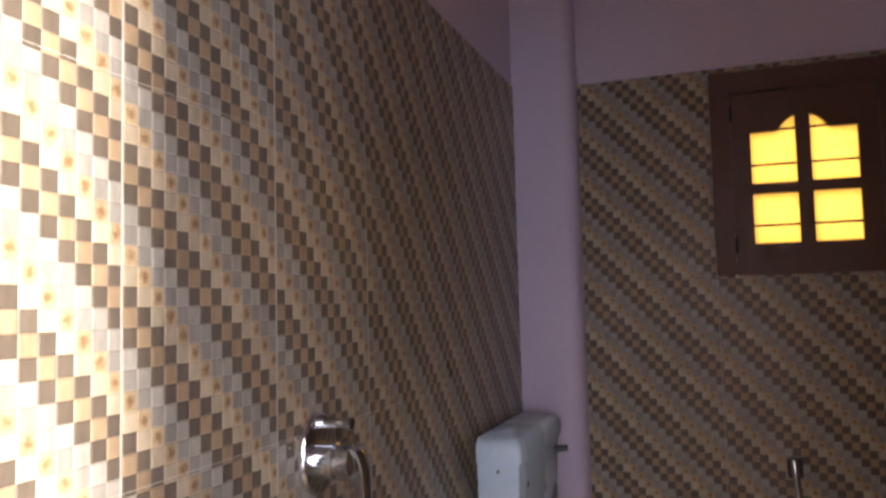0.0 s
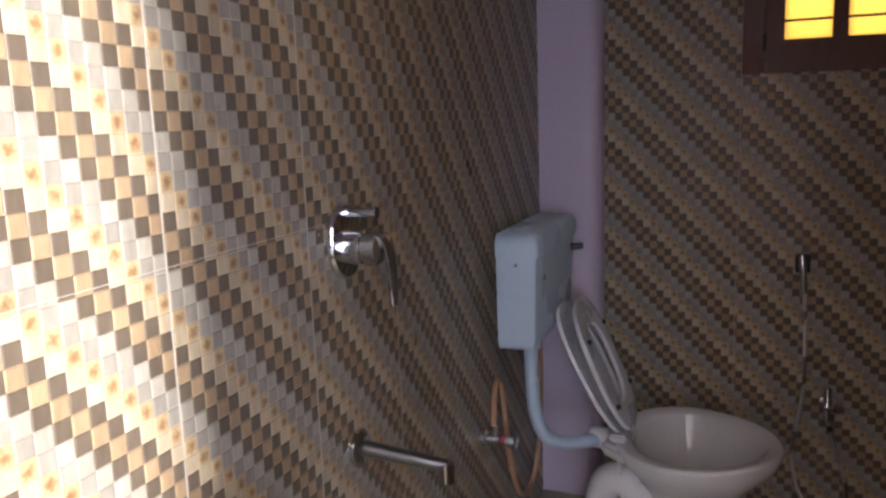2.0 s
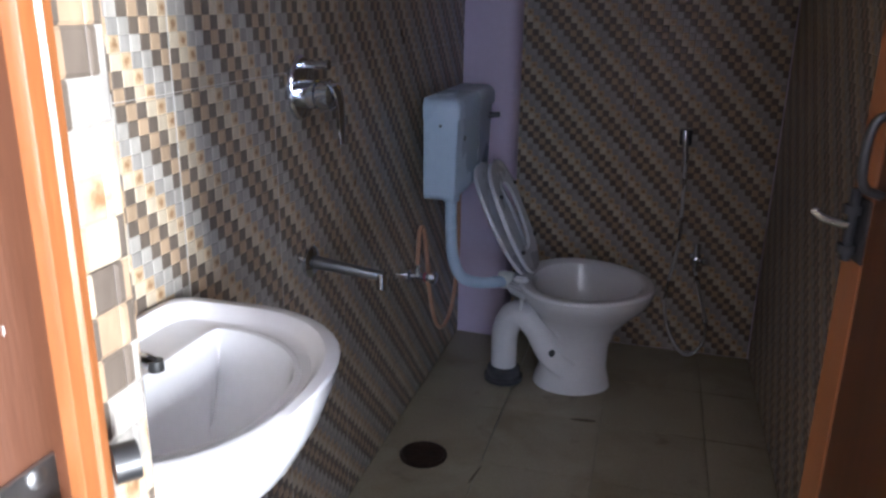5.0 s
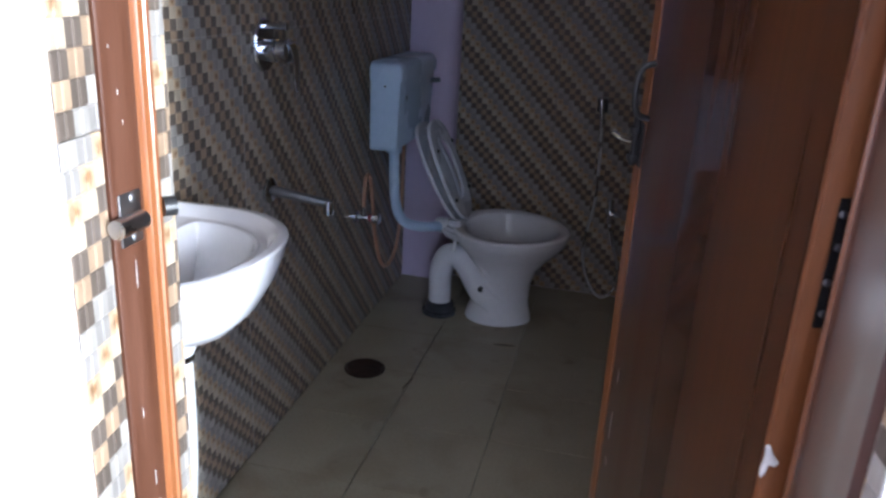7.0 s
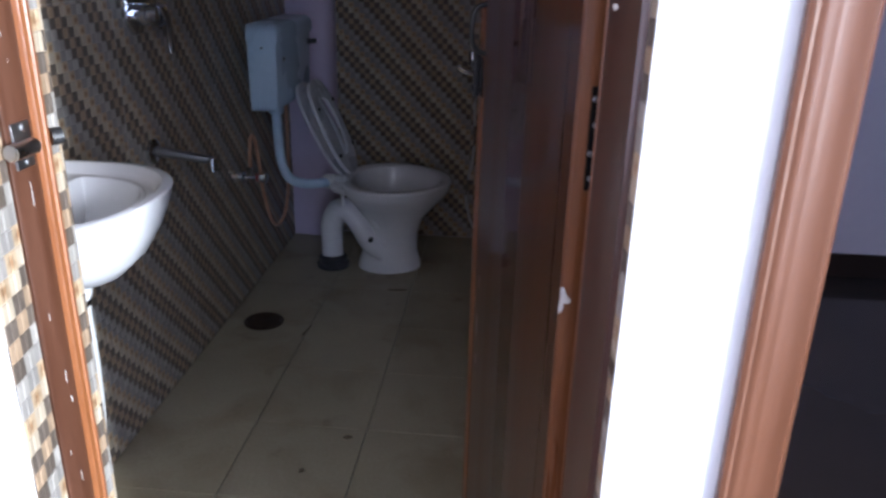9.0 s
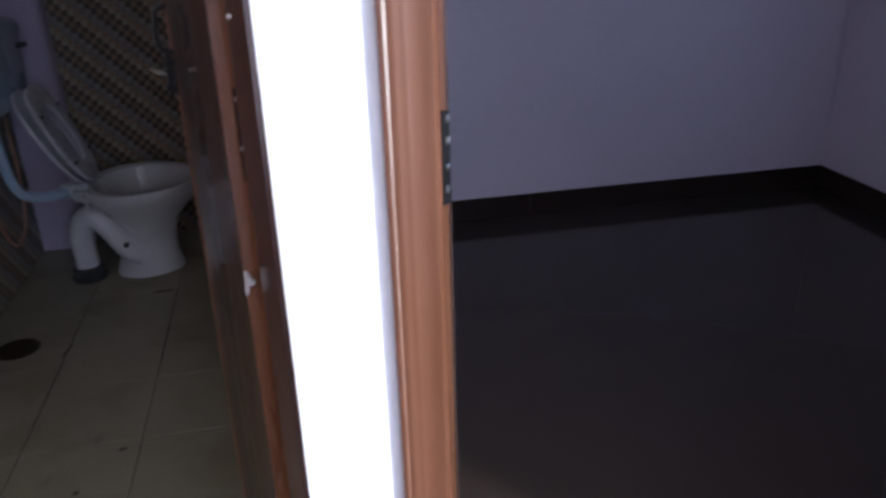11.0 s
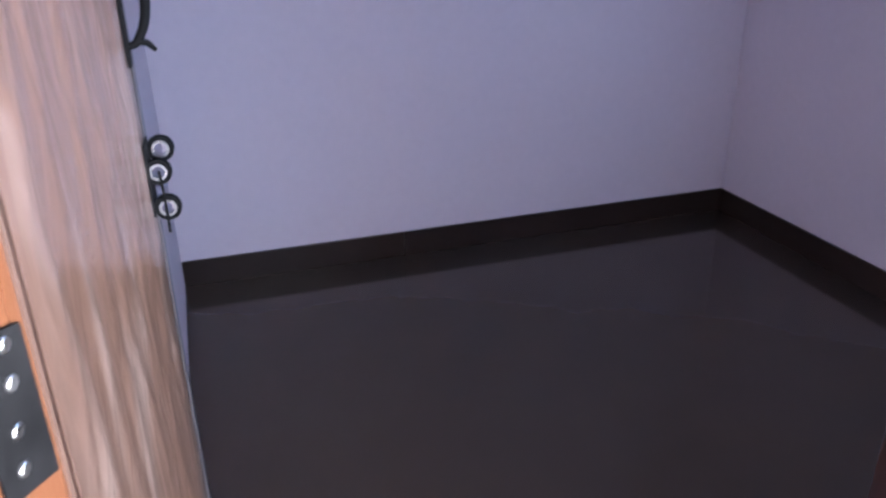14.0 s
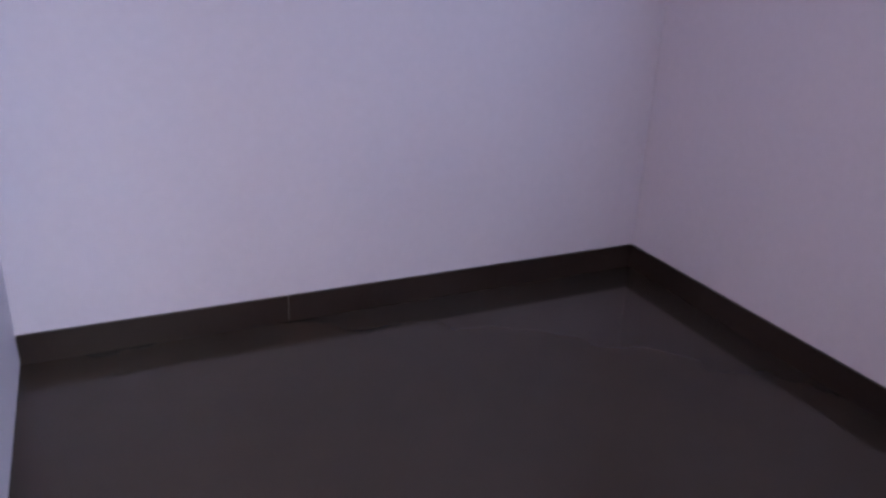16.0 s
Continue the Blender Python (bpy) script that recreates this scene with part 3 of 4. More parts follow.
splash([(-0.006, 0.022), (-0.001, 0.024), (0.004, 0.012), (0.012, 0.002), (0.008, -0.004), (0.001, -0.003), (-0.001, -0.016), (-0.006, -0.022), (-0.008, -0.010), (-0.005, 0.004)], 0.003, Matrix.Translation((0.586, 0.0505, 0.930)) @ Matrix.Scale(0.75, 4))
splash([(-0.010, 0.001), (-0.004, 0.006), (0.006, 0.005), (0.009, 0.000), (0.003, -0.003), (0.000, -0.006), (-0.005, -0.003)], 0.002, Matrix.Translation((0.6066, 0.0105, 1.250)) @ Matrix.Rotation(radians(-67), 4, "Z") @ Matrix.Scale(0.6, 4))
# drips and specks of plaster on the frame
for yy, zz, wd, ln in ((0.020, 1.205, 0.003, 0.006), (0.024, 1.178, 0.002, 0.005), (0.012, 1.245, 0.002, 0.004), (0.026, 1.032, 0.002, 0.030), (0.018, 0.885, 0.002, 0.012), (0.030, 0.80, 0.0025, 0.020), (0.034, 0.765, 0.006, 0.010), (0.014, 0.70, 0.0025, 0.008), (0.027, 0.655, 0.003, 0.018), (0.010, 1.36, 0.002, 0.006)):
    splash([(-wd / 5, ln / 2), (wd / 6, ln / 2 - 0.001), (wd / 5, 0.0), (wd / 8, -ln / 2), (-wd / 6, -ln / 3)], 0.0004, Matrix.Translation((-0.0070, yy, zz)) @ Matrix.Rotation(radians(90), 4, "Z"))
# worn nicks low on the leaf
for zz, ln, yy in ((0.70, 0.030, LW * 0.86), (0.60, 0.055, LW * 0.87), (0.53, 0.022, LW * 0.865)):
    splash([(-0.0012, ln / 2), (0.001, ln / 2 - 0.004), (0.0016, -ln / 3), (0.0005, -ln / 2), (-0.0010, -ln / 3)], 0.0006, turn_leaf @ Matrix.Translation((0.0, yy, zz)) @ Matrix.Rotation(radians(-90), 4, "Z"))

# room doorway: moulded frame on the hall face, rebate with hinge plates
rdoor = thing("room_door_frame", "moulded brown wooden door frame at the room doorway", "door frame")
left = [(0.747, HY - 0.002), (0.747, HY - 0.012), (0.752, HY - 0.0138), (0.755, HY - 0.0125), (0.758, HY - 0.0138), (0.763, HY - 0.0146), (0.767, HY - 0.0133), (0.770, HY - 0.0142), (0.774, HY - 0.0135),
        (0.790, HY - 0.0135), (0.795, HY - 0.0160), (0.800, HY - 0.0165), (0.805, HY - 0.010), (0.808, HY - 0.001), (0.808, HY + 0.040), (0.808, RY0 + 0.0), (0.7605, RY0 + 0.0), (0.7605, HY - 0.002)]
frame_post("jamb", left, ZR, EH - 0.06, M_frame_brown, rdoor, "brown moulded jamb")
frame_post("rebate", [(0.8082, HY + 0.046), (0.816, HY + 0.048), (0.838, RY0 - 0.008), (0.838, RY0 - 0.001), (0.8082, RY0 - 0.001)], ZR, EH - 0.06, M_frame_back, rdoor, "lighter orange-brown rebate strip")
right = [(1.620 - (x - 0.747) * 1.60, y) for x, y in left[:13]] + [(1.522, HY + 0.002), (1.548, HY + 0.045), (1.588, RY0 - 0.008), (1.6045, RY0 - 0.002), (1.6045, HY - 0.002)]
frame_post("jamb", right, ZR, EH - 0.06, M_frame_shaded, rdoor, "brown moulded jamb with a drilled bolt hole")
part("head", boxes((0.747, 1.625, HY - 0.0125, RY0 - 0.002, EH - 0.0595, EH - 0.001), bevel=0.004), M_frame_brown, rdoor)
hb = bmesh.new()
lathe(hb, [(0.0115, 0.0), (0.0105, -0.0012), (0.007, -0.0006), (0.0062, 0.0006), (0.0008, 0.0006)], (1.5425, HY + 0.037, 1.045), "X", 18)
part("bolt_hole_collar", hb, M_wood_brown, rdoor, "worn wood round the bolt hole")
hb = bmesh.new()
lathe(hb, [(0.006, 0.0), (0.006, -0.0012), (0.001, -0.0012)], (1.5418, HY + 0.037, 1.045), "X", 14)
part("bolt_hole", hb, M_gap_shade, rdoor, "dark disc standing for the shade in the drilled bolt hole")
frame_post("gap", [(0.8083, HY + 0.0425), (0.8100, HY + 0.0425), (0.8100, HY + 0.0455), (0.8083, HY + 0.0455)], ZR, EH - 0.061, M_gap_shade, rdoor, "dark strip standing for the shade in the gap beside the rebate strip")
for z in (0.45, 1.085, 1.90):
    hg = thing("door_hinge", "dark steel butt hinge with four screws in the rebate", "hinge", "room door hinges")
    hp = bmesh.new()
    a, b2 = Vector((0.8165, HY + 0.058, 0)), Vector((0.8355, RY0 - 0.015, 0))
    d = (b2 - a).normalized()
    nrm = Vector((d.y, -d.x, 0))
    ring = [a, b2, b2 + nrm * 0.003, a + nrm * 0.003]
    ring = [q + nrm * 0.002 for q in ring]
    drop = (0.0, -0.013, -0.013, 0.0)
    loft(hp, [[(q.x, q.y, z - 0.054 + k) for q, k in zip(ring, drop)], [(q.x, q.y, z + 0.058 + k) for q, k in zip(ring, drop)]])
    hpl = part("plate", hp, M_blackiron, hg)
    for k in (-0.040, -0.014, 0.016, 0.041):
        q = a.lerp(b2, 0.5 + 0.12 * math.sin(40 * k)) + nrm * 0.006
        sb = bmesh.new()
        lathe(sb, [(0.0055, -0.002), (0.0055, 0.0008), (0.004, 0.0018), (0.0008, 0.0014)], (0, 0, 0), "X", 12)
        bmesh.ops.transform(sb, matrix=Matrix.Translation((q.x, q.y, z + k)) @ Matrix.Rotation(math.atan2(nrm.y, nrm.x), 4, "Z"), verts=sb.verts)
        part("screw", sb, M_steel, hpl)

# room leaf, opened inward along the wall, wrapped in film
R0, R1 = Vector((0.842, 0.054, 0)), Vector((0.882, 0.748, 0))
rang = math.degrees(math.atan2(-(R1 - R0).x, (R1 - R0).y))
RW = (R1 - R0).length
rleaf = thing("room_door", "brown wooden door wrapped in creased clear film, standing open", "door")
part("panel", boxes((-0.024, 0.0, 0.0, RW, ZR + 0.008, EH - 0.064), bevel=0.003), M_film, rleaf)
sheet = bmesh.new()
NY, NZ = 44, 120
knots = []
for i in range(NY + 1):
    row = []
    for k in range(NZ + 1):
        y, z = 0.004 + (RW - 0.032) * i / NY, ZR + 0.012 + (EH - ZR - 0.080) * k / NZ
        crease = 1.0 - abs(noise.noise((y * 11 + z * 2.0, z * 3.2, 0.3))) * 2.2
        fold = 1.0 - abs(noise.noise((y * 26 - z * 5.0, z * 8.0, 4.1))) * 2.0
        rim = min(1.0, i / 3, (NY - i) / 3)
        row.append(sheet.verts.new((0.0006 + rim * (0.0006 + 0.0042 * max(crease, 0.0) ** 3 + 0.0016 * max(fold, 0.0) ** 2), y, z)))
    knots.append(row)
for a, b in zip(knots, knots[1:]):
    for k in range(NZ):
        sheet.faces.new((a[k], b[k], b[k + 1], a[k + 1]))
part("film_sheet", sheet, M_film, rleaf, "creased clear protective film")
part("free_edge", boxes((-0.0245, 0.0005, RW + 0.0005, RW + 0.004, ZR + 0.009, EH - 0.065), bevel=0.001), M_wood_brown, rleaf, "grey-brown free edge of the door")
part("film_edge", boxes((0.0006, 0.002, RW - 0.024, RW + 0.0045, ZR + 0.01, EH - 0.066), bevel=0.0006), varied("cloudy_film", (0.085, 0.08, 0.085), (0.15, 0.14, 0.145), 4, 0.35, bump=0.2, fine=14, stretch=(6, 6, 1)), rleaf, "cloudy clear film folded round the edge")
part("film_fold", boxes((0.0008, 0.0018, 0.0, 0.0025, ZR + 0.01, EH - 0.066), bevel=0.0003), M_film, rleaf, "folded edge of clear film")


rplate = part("bolt_plate", boxes((0.0022, 0.004, RW - 0.070, RW - 0.010, 0.950, 1.056), bevel=0.0008), M_blackiron, rleaf, "black sliding bolt plate")
for y, z, out in ((RW - 0.020, 1.038, 0.021), (RW - 0.042, 1.010, 0.015), (RW - 0.045, 0.956, 0.021)):
    ob = bmesh.new()
    ring_band(ob, [(0.019, -0.006), (0.019, 0.006), (0.0125, 0.006), (0.0125, -0.006)], (out, y, z), "Y", 20)
    part("bolt_ring", ob, M_blackiron, rplate, "black steel bolt guide ring")
    ob = bmesh.new()
    ring_band(ob, [(0.0125, -0.0065), (0.0125, 0.0065), (0.0090, 0.0065), (0.0090, -0.0065)], (out, y, z), "Y", 20)
    part("bolt_bush", ob, M_steel, rplate, "bright steel bushing")
ob = bmesh.new()
tube(ob, [(0.016, RW - 0.047, 1.012), (0.018, RW - 0.050, 0.985), (0.019, RW - 0.054, 0.955), (0.019, RW - 0.056, 0.920)], 0.0022, 8, 4)
part("bolt_hasp", ob, M_blackiron, rplate)
hplate = part("handle_plate", boxes((0.001, 0.006, RW - 0.060, RW - 0.040, 1.16, 1.42), bevel=0.002), M_blackiron, rleaf, "black handle backplate")
ob = bmesh.new()
tube(ob, [(0.004, RW - 0.05, 1.385), (0.020, RW - 0.05, 1.375), (0.034, RW - 0.05, 1.34), (0.038, RW - 0.05, 1.28), (0.032, RW - 0.05, 1.225), (0.018, RW - 0.05, 1.195), (0.005, RW - 0.05, 1.188)], [0.005, 0.0055, 0.0065, 0.007, 0.0065, 0.0055, 0.005], 10, 6)
tube(ob, [(0.018, RW - 0.05, 1.195), (0.030, RW - 0.05, 1.192), (0.040, RW - 0.05, 1.182)], [0.005, 0.0045, 0.003], 8, 4)
part("pull_handle", ob, M_blackiron, hplate, "black curved pull handle")
rleaf.matrix_world = pose(R0.x, R0.y, 0, 0, 0, rang)

# ---- window in the bathroom ----
win = thing("bathroom_window", "dark wooden casement window with yellow frosted panes", "window", "", "structure")
part("frame", boxes((WX0, WX0 + 0.060, YN - 0.012, YN + 0.055, WZ0, WZ1), (WX1 - 0.030, WX1, YN - 0.012, YN + 0.055, WZ0, WZ1), (WX0 + 0.0605, WX1 - 0.0305, YN - 0.0115, YN + 0.0545, WZ0, WZ0 + 0.052), (WX0 + 0.0605, WX1 - 0.0305, YN - 0.0115, YN + 0.0545, WZ1 - 0.07, WZ1), bevel=0.003), M_window_wood, win)
PX = ((0.266, 0.399), (0.440, 0.573))
PZ = ((1.534, 1.690), (1.723, 1.886))
sash = bmesh.new()
for r in ((0.209, PX[0][0], 1.4875, 2.0145), (PX[0][1], PX[1][0], 1.4875, 2.0145), (PX[1][1], 0.6312, 1.4875, 2.0145), (PX[0][0], PX[0][1], 1.4875, PZ[0][0]), (PX[1][0], PX[1][1], 1.4875, PZ[0][0]),
          (PX[0][0], PX[0][1], PZ[0][1], PZ[1][0]), (PX[1][0], PX[1][1], PZ[0][1], PZ[1][0]), (PX[0][0], 0.345, PZ[1][1], 2.0145), (0.496, PX[1][1], PZ[1][1], 2.0145), (0.345, 0.399, 1.932, 2.0145), (0.440, 0.496, 1.932, 2.0145)):
    box(sash, r[0], r[1], YN + 0.004, YN + 0.040, r[2], r[3])
# curved shoulders of the arch
for s, x_out, x_in in ((1, 0.345, 0.399), (-1, 0.496, 0.440)):
    pts = [(x_out, 1.932)] + [(x_out + (x_in - x_out) * k / 6, PZ[1][1] + 0.046 * math.sin(math.pi / 2 * k / 6)) for k in range(7)]
    loft(sash, [[(x, y, z) for x, z in pts] for y in (YN + 0.0045, YN + 0.0395)])
part("sash", sash, M_window_wood, win)
for i, (x0, x1) in enumerate(PX):
    for j, (z0, z1) in enumerate(PZ):
        top = z1 + (0.05 if j else 0)
        part("pane", boxes((x0 - 0.004, x1 + 0.004, YN + 0.020, YN + 0.024, z0 - 0.004, top)), M_yglass, win, "yellow frosted glass pane", False)
for z in (1.590, 1.782, 1.892):
    gb = bmesh.new()
    tube(gb, [(WX0 + 0.05, YN + 0.0135, z), (WX1 - 0.035, YN + 0.0135, z)], 0.0042, 8, 1)
    part("grille_bar", gb, M_darksteel, win, "dark iron bar across the glass")
for z in (1.53, 1.95):
    hb = bmesh.new()
    lathe(hb, [(0.006, -0.025), (0.006, 0.025)], (0.2085, YN - 0.004, z), "Z", 10)
    part("hinge", hb, M_darksteel, win)

# ---- basin ----
BY, BZ, BP = 0.556, 0.856, 0.356       # centre, rim height, projection from the wall
basin = thing("wash_basin", "white ceramic wall-hung wash basin with a tap ledge", "basin")


def basin_ring(half, reach, z, back=0.0, n=40, square=2.35):
    """Plan outline: straight at the wall, rounded to the front."""
    pts = []
    for k in range(n):
        a = 2 * math.pi * k / n
        c, s = math.cos(a), math.sin(a)
        y = half * math.copysign(abs(s) ** (2 / (square if c > 0 or square < 2.34 else 9)), s)
        x = math.copysign(abs(c) ** (2 / (2.2 if c > 0 else 7)), c)
        mid = reach * 0.42
        px = mid + (reach - mid) * x if c > 0 else mid + (mid - back) * x
        pts.append((XW + 0.003 + px, BY + y, z))
    return pts


bb = bmesh.new()
rings = [basin_ring(0.050, 0.228, 0.684, 0.11, square=2), basin_ring(0.070, 0.243, 0.688, 0.09, square=2), basin_ring(0.120, 0.275, 0.703, 0.05), basin_ring(0.175, 0.309, 0.737, 0.02), basin_ring(0.215, 0.335, 0.785, 0.0), basin_ring(0.236, 0.351, 0.830, 0.0),
         basin_ring(0.240, BP, BZ - 0.004, 0.0), basin_ring(0.235, BP - 0.004, BZ, 0.004), basin_ring(0.219, BP - 0.018, BZ + 0.001, 0.016), basin_ring(0.211, BP - 0.026, BZ - 0.006, 0.024)]
rings += [basin_ring(0.206, BP - 0.031, BZ - 0.015, 0.029), basin_ring(0.200, BP - 0.036, BZ - 0.021, 0.034), basin_ring(0.186, BP - 0.046, BZ - 0.022, 0.092, square=2.3), basin_ring(0.180, BP - 0.050, BZ - 0.018, 0.102, square=2.25), basin_ring(0.175, BP - 0.054, BZ - 0.019, 0.108, square=2.2),
          basin_ring(0.170, BP - 0.058, BZ - 0.030, 0.114, square=2.2), basin_ring(0.160, BP - 0.068, BZ - 0.080, 0.126, square=2.1), basin_ring(0.122, BP - 0.096, BZ - 0.123, 0.148, square=2), basin_ring(0.06, BP - 0.15, BZ - 0.142, 0.18, square=2), basin_ring(0.02, BP - 0.185, BZ - 0.146, 0.20, square=2)]
loft(bb, rings)
part("bowl", bb, M_ceramic, basin)
wb = bmesh.new()
lathe(wb, [(0.019, -0.004), (0.019, 0.002), (0.014, 0.003), (0.004, 0.001)], (XW + 0.003 + 0.195, BY, BZ - 0.144), "Z", 20)
part("waste", wb, M_chrome, basin, "chrome waste in the bowl")
waste = thing("waste_pipe", "white plastic waste pipe under the basin", "pipe")
wb = bmesh.new()
lathe(wb, [(0.031, 0.0), (0.034, -0.01), (0.034, -0.035), (0.029, -0.045)], (XW + 0.170, BY, 0.686), "Z", 24)
part("cup", wb, M_pvc, waste)
wb = bmesh.new()
lathe(wb, [(0.030, 0.0), (0.031, -0.006), (0.030, -0.012)], (XW + 0.170, BY, 0.641), "Z", 24)
part("clip", wb, M_steel, waste, "steel clip ring")
wb = bmesh.new()
tube(wb, [(XW + 0.170, BY, 0.63), (XW + 0.172, BY, 0.5), (XW + 0.166, BY + 0.004, 0.36), (XW + 0.150, BY, 0.2), (XW + 0.13, BY, -0.002)], [0.027, 0.026, 0.024, 0.024, 0.024], 18, 6)
part("pipe", wb, M_pvc, waste)

tap = thing("basin_tap", "chrome pillar tap with a red mark on the basin ledge", "tap")
TX, TY = XW + 0.062, 0.545
tbm = bmesh.new()
lathe(tbm, [(0.020, 0.0), (0.020, 0.004), (0.015, 0.008), (0.0135, 0.034), (0.015, 0.040)], (TX, TY, BZ - 0.018), "Z", 22)
part("body", tbm, M_chrome, tap)
tbm = bmesh.new()
lathe(tbm, [(0.013, 0.0), (0.0145, 0.008), (0.0205, 0.034), (0.0225, 0.047), (0.0205, 0.053), (0.011, 0.055), (0.002, 0.0555)], (TX, TY, BZ + 0.022), "Z", 10)
part("knob", tbm, M_spout, tap)
tbm = bmesh.new()
tube(tbm, [(TX + 0.008, TY, BZ + 0.006), (TX + 0.035, TY + 0.002, BZ + 0.012), (TX + 0.062, TY + 0.004, BZ + 0.015), (TX + 0.080, TY + 0.005, BZ + 0.010)], [0.0105, 0.0095, 0.009, 0.009], 14, 6)
tspout = part("spout", tbm, M_chrome, tap)
tbm = bmesh.new()
lathe(tbm, [(0.0095, 0.004), (0.0105, -0.003), (0.0105, -0.010), (0.007, -0.011)], (TX + 0.081, TY + 0.005, BZ + 0.012), "Z", 14)
part("nozzle", tbm, M_blackpl, tspout)
tbm = bmesh.new()
lathe(tbm, [(0.0112, 0.0), (0.0112, 0.009)], (TX + 0.019, TY + 0.001, BZ + 0.009), "X", 16)
part("mark", tbm, M_red, tspout, "red marking ring")

# ---- shower mixer and spout ----
MX, MY, MZ = XW, 1.285, 1.130
mixer = thing("shower_mixer", "chrome concealed shower mixer with a lever on the tiles", "mixer")
mb = bmesh.new()
prof = [(1.0, 0.0), (1.0, 0.006), (0.93, 0.011), (0.5, 0.014), (0.2, 0.014)]
loft(mb, [[(MX + h, MY + 0.058 * r * math.cos(a), MZ + 0.067 * r * math.sin(a)) for a in (2 * math.pi * k / 32 for k in range(32))] for r, h in prof])
part("plate", mb, M_chrome, mixer)
mb = bmesh.new()
lathe(mb, [(0.030, 0.010), (0.030, 0.040), (0.026, 0.042), (0.026, 0.046), (0.031, 0.048), (0.031, 0.070), (0.024, 0.077), (0.004, 0.079)], (MX, MY + 0.004, MZ - 0.012), "X", 24)
cart = part("cartridge", mb, M_chrome, mixer)
mb = bmesh.new()
lever = smooth_path([(MX + 0.064, MY + 0.004, MZ + 0.014), (MX + 0.080, MY + 0.004, MZ + 0.006), (MX + 0.089, MY + 0.004, MZ - 0.03), (MX + 0.090, MY + 0.004, MZ - 0.075), (MX + 0.090, MY + 0.004, MZ - 0.112)], 6)
loft(mb, [[q + Vector((0.0065 * math.cos(a), w * math.sin(a), 0.002 * math.cos(a))) for a in (2 * math.pi * k / 14 for k in range(14))] for q, w in zip(lever, np.interp(np.linspace(0, 1, len(lever)), [0, 0.25, 1], [0.022, 0.021, 0.009]))])
part("lever", mb, M_chrome, cart)
mb = bmesh.new()
tube(mb, [(MX + 0.010, MY + 0.006, MZ + 0.048), (MX + 0.058, MY + 0.008, MZ + 0.048)], 0.0085, 14, 1)
tube(mb, [(MX + 0.0585, MY + 0.008, MZ + 0.048), (MX + 0.064, MY + 0.008, MZ + 0.048)], 0.0105, 14, 1)
part("diverter", mb, M_chrome, mixer)
sh = bmesh.new()
for k in range(9):
    r = random.Random(k)
    lathe(sh, [(0.0012 + 0.002 * r.random(), 0.0), (0.001, 0.0015)], (MX + 0.001, MY - 0.072 + 0.03 * (r.random() - 0.5), MZ + 0.01 + 0.08 * (r.random() - 0.5)), "X", 6)
tagged(part("sealant_spots", sh, M_scuff), "dried white sealant spots beside the mixer", "sealant", "", "stuff")

spout = thing("bath_spout", "chrome wall spout above the shower floor", "spout")
SX, SY, SZ = XW, 1.300, 0.746
mb = bmesh.new()
lathe(mb, [(0.036, 0.0), (0.036, 0.008), (0.030, 0.013), (0.020, 0.015)], (SX, SY, SZ), "X", 24)
part("flange", mb, M_chrome, spout)
mb = bmesh.new()
tube(mb, [(SX + 0.012, SY, SZ), (SX + 0.06, SY + 0.008, SZ - 0.008), (SX + 0.164, SY + 0.026, SZ - 0.026)], [0.0150, 0.0135, 0.0115], 16, 8)
part("arm", mb, M_spout, spout)
mb = bmesh.new()
lathe(mb, [(0.0135, 0.010), (0.0135, -0.026), (0.010, -0.028)], (SX + 0.162, SY + 0.026, SZ - 0.029), "Z", 16)
part("nozzle", mb, M_chrome, spout)

# ---- toilet ----
WY = 2.345
toilet = thing("toilet", "white ceramic toilet pan on a pedestal with raised seat", "toilet")


def egg(cx, cy, rx, ry, z, front=1.0, n=36):
    """Oval outline, longer towards +x."""
    return [(cx + rx * math.cos(a) * (front if math.cos(a) > 0 else 1.0), cy + ry * math.sin(a) * (1.0 - 0.10 * math.cos(a)), z) for a in (2 * math.pi * k / n for k in range(n))]


tb = bmesh.new()
rings = [egg(0.025, 2.372, 0.138, 0.122, 0.0), egg(0.025, 2.372, 0.134, 0.118, 0.02), egg(0.028, 2.37, 0.118, 0.104, 0.08), egg(0.034, 2.368, 0.115, 0.104, 0.16), egg(0.042, 2.36, 0.130, 0.125, 0.23), egg(0.050, 2.352, 0.172, 0.172, 0.295, 1.05),
         egg(0.048, WY, 0.210, 0.218, 0.345, 1.08), egg(0.046, WY, 0.222, 0.236, 0.375, 1.08), egg(0.046, WY, 0.224, 0.240, 0.392, 1.08), egg(0.046, WY, 0.218, 0.234, 0.400, 1.08), egg(0.050, WY, 0.192, 0.206, 0.401, 1.08),
         egg(0.052, WY, 0.180, 0.192, 0.393, 1.08), egg(0.052, WY, 0.172, 0.182, 0.365, 1.06), egg(0.052, WY, 0.150, 0.160, 0.30, 1.04), egg(0.045, WY, 0.105, 0.11, 0.235), egg(0.03, WY, 0.06, 0.065, 0.205), egg(0.02, WY, 0.03, 0.03, 0.20)]
loft(tb, rings)
part("pan", tb, M_ceramic, toilet)
tb = bmesh.new()
prism(tb, [(-0.205, WY - 0.09), (-0.12, WY - 0.16), (-0.12, WY + 0.16), (-0.205, WY + 0.09)], 0.352, 0.392)
bmesh.ops.bevel(tb, geom=list(tb.edges), offset=0.012, segments=3, affect="EDGES")
part("rear_deck", tb, M_ceramic, toilet)
tb = bmesh.new()
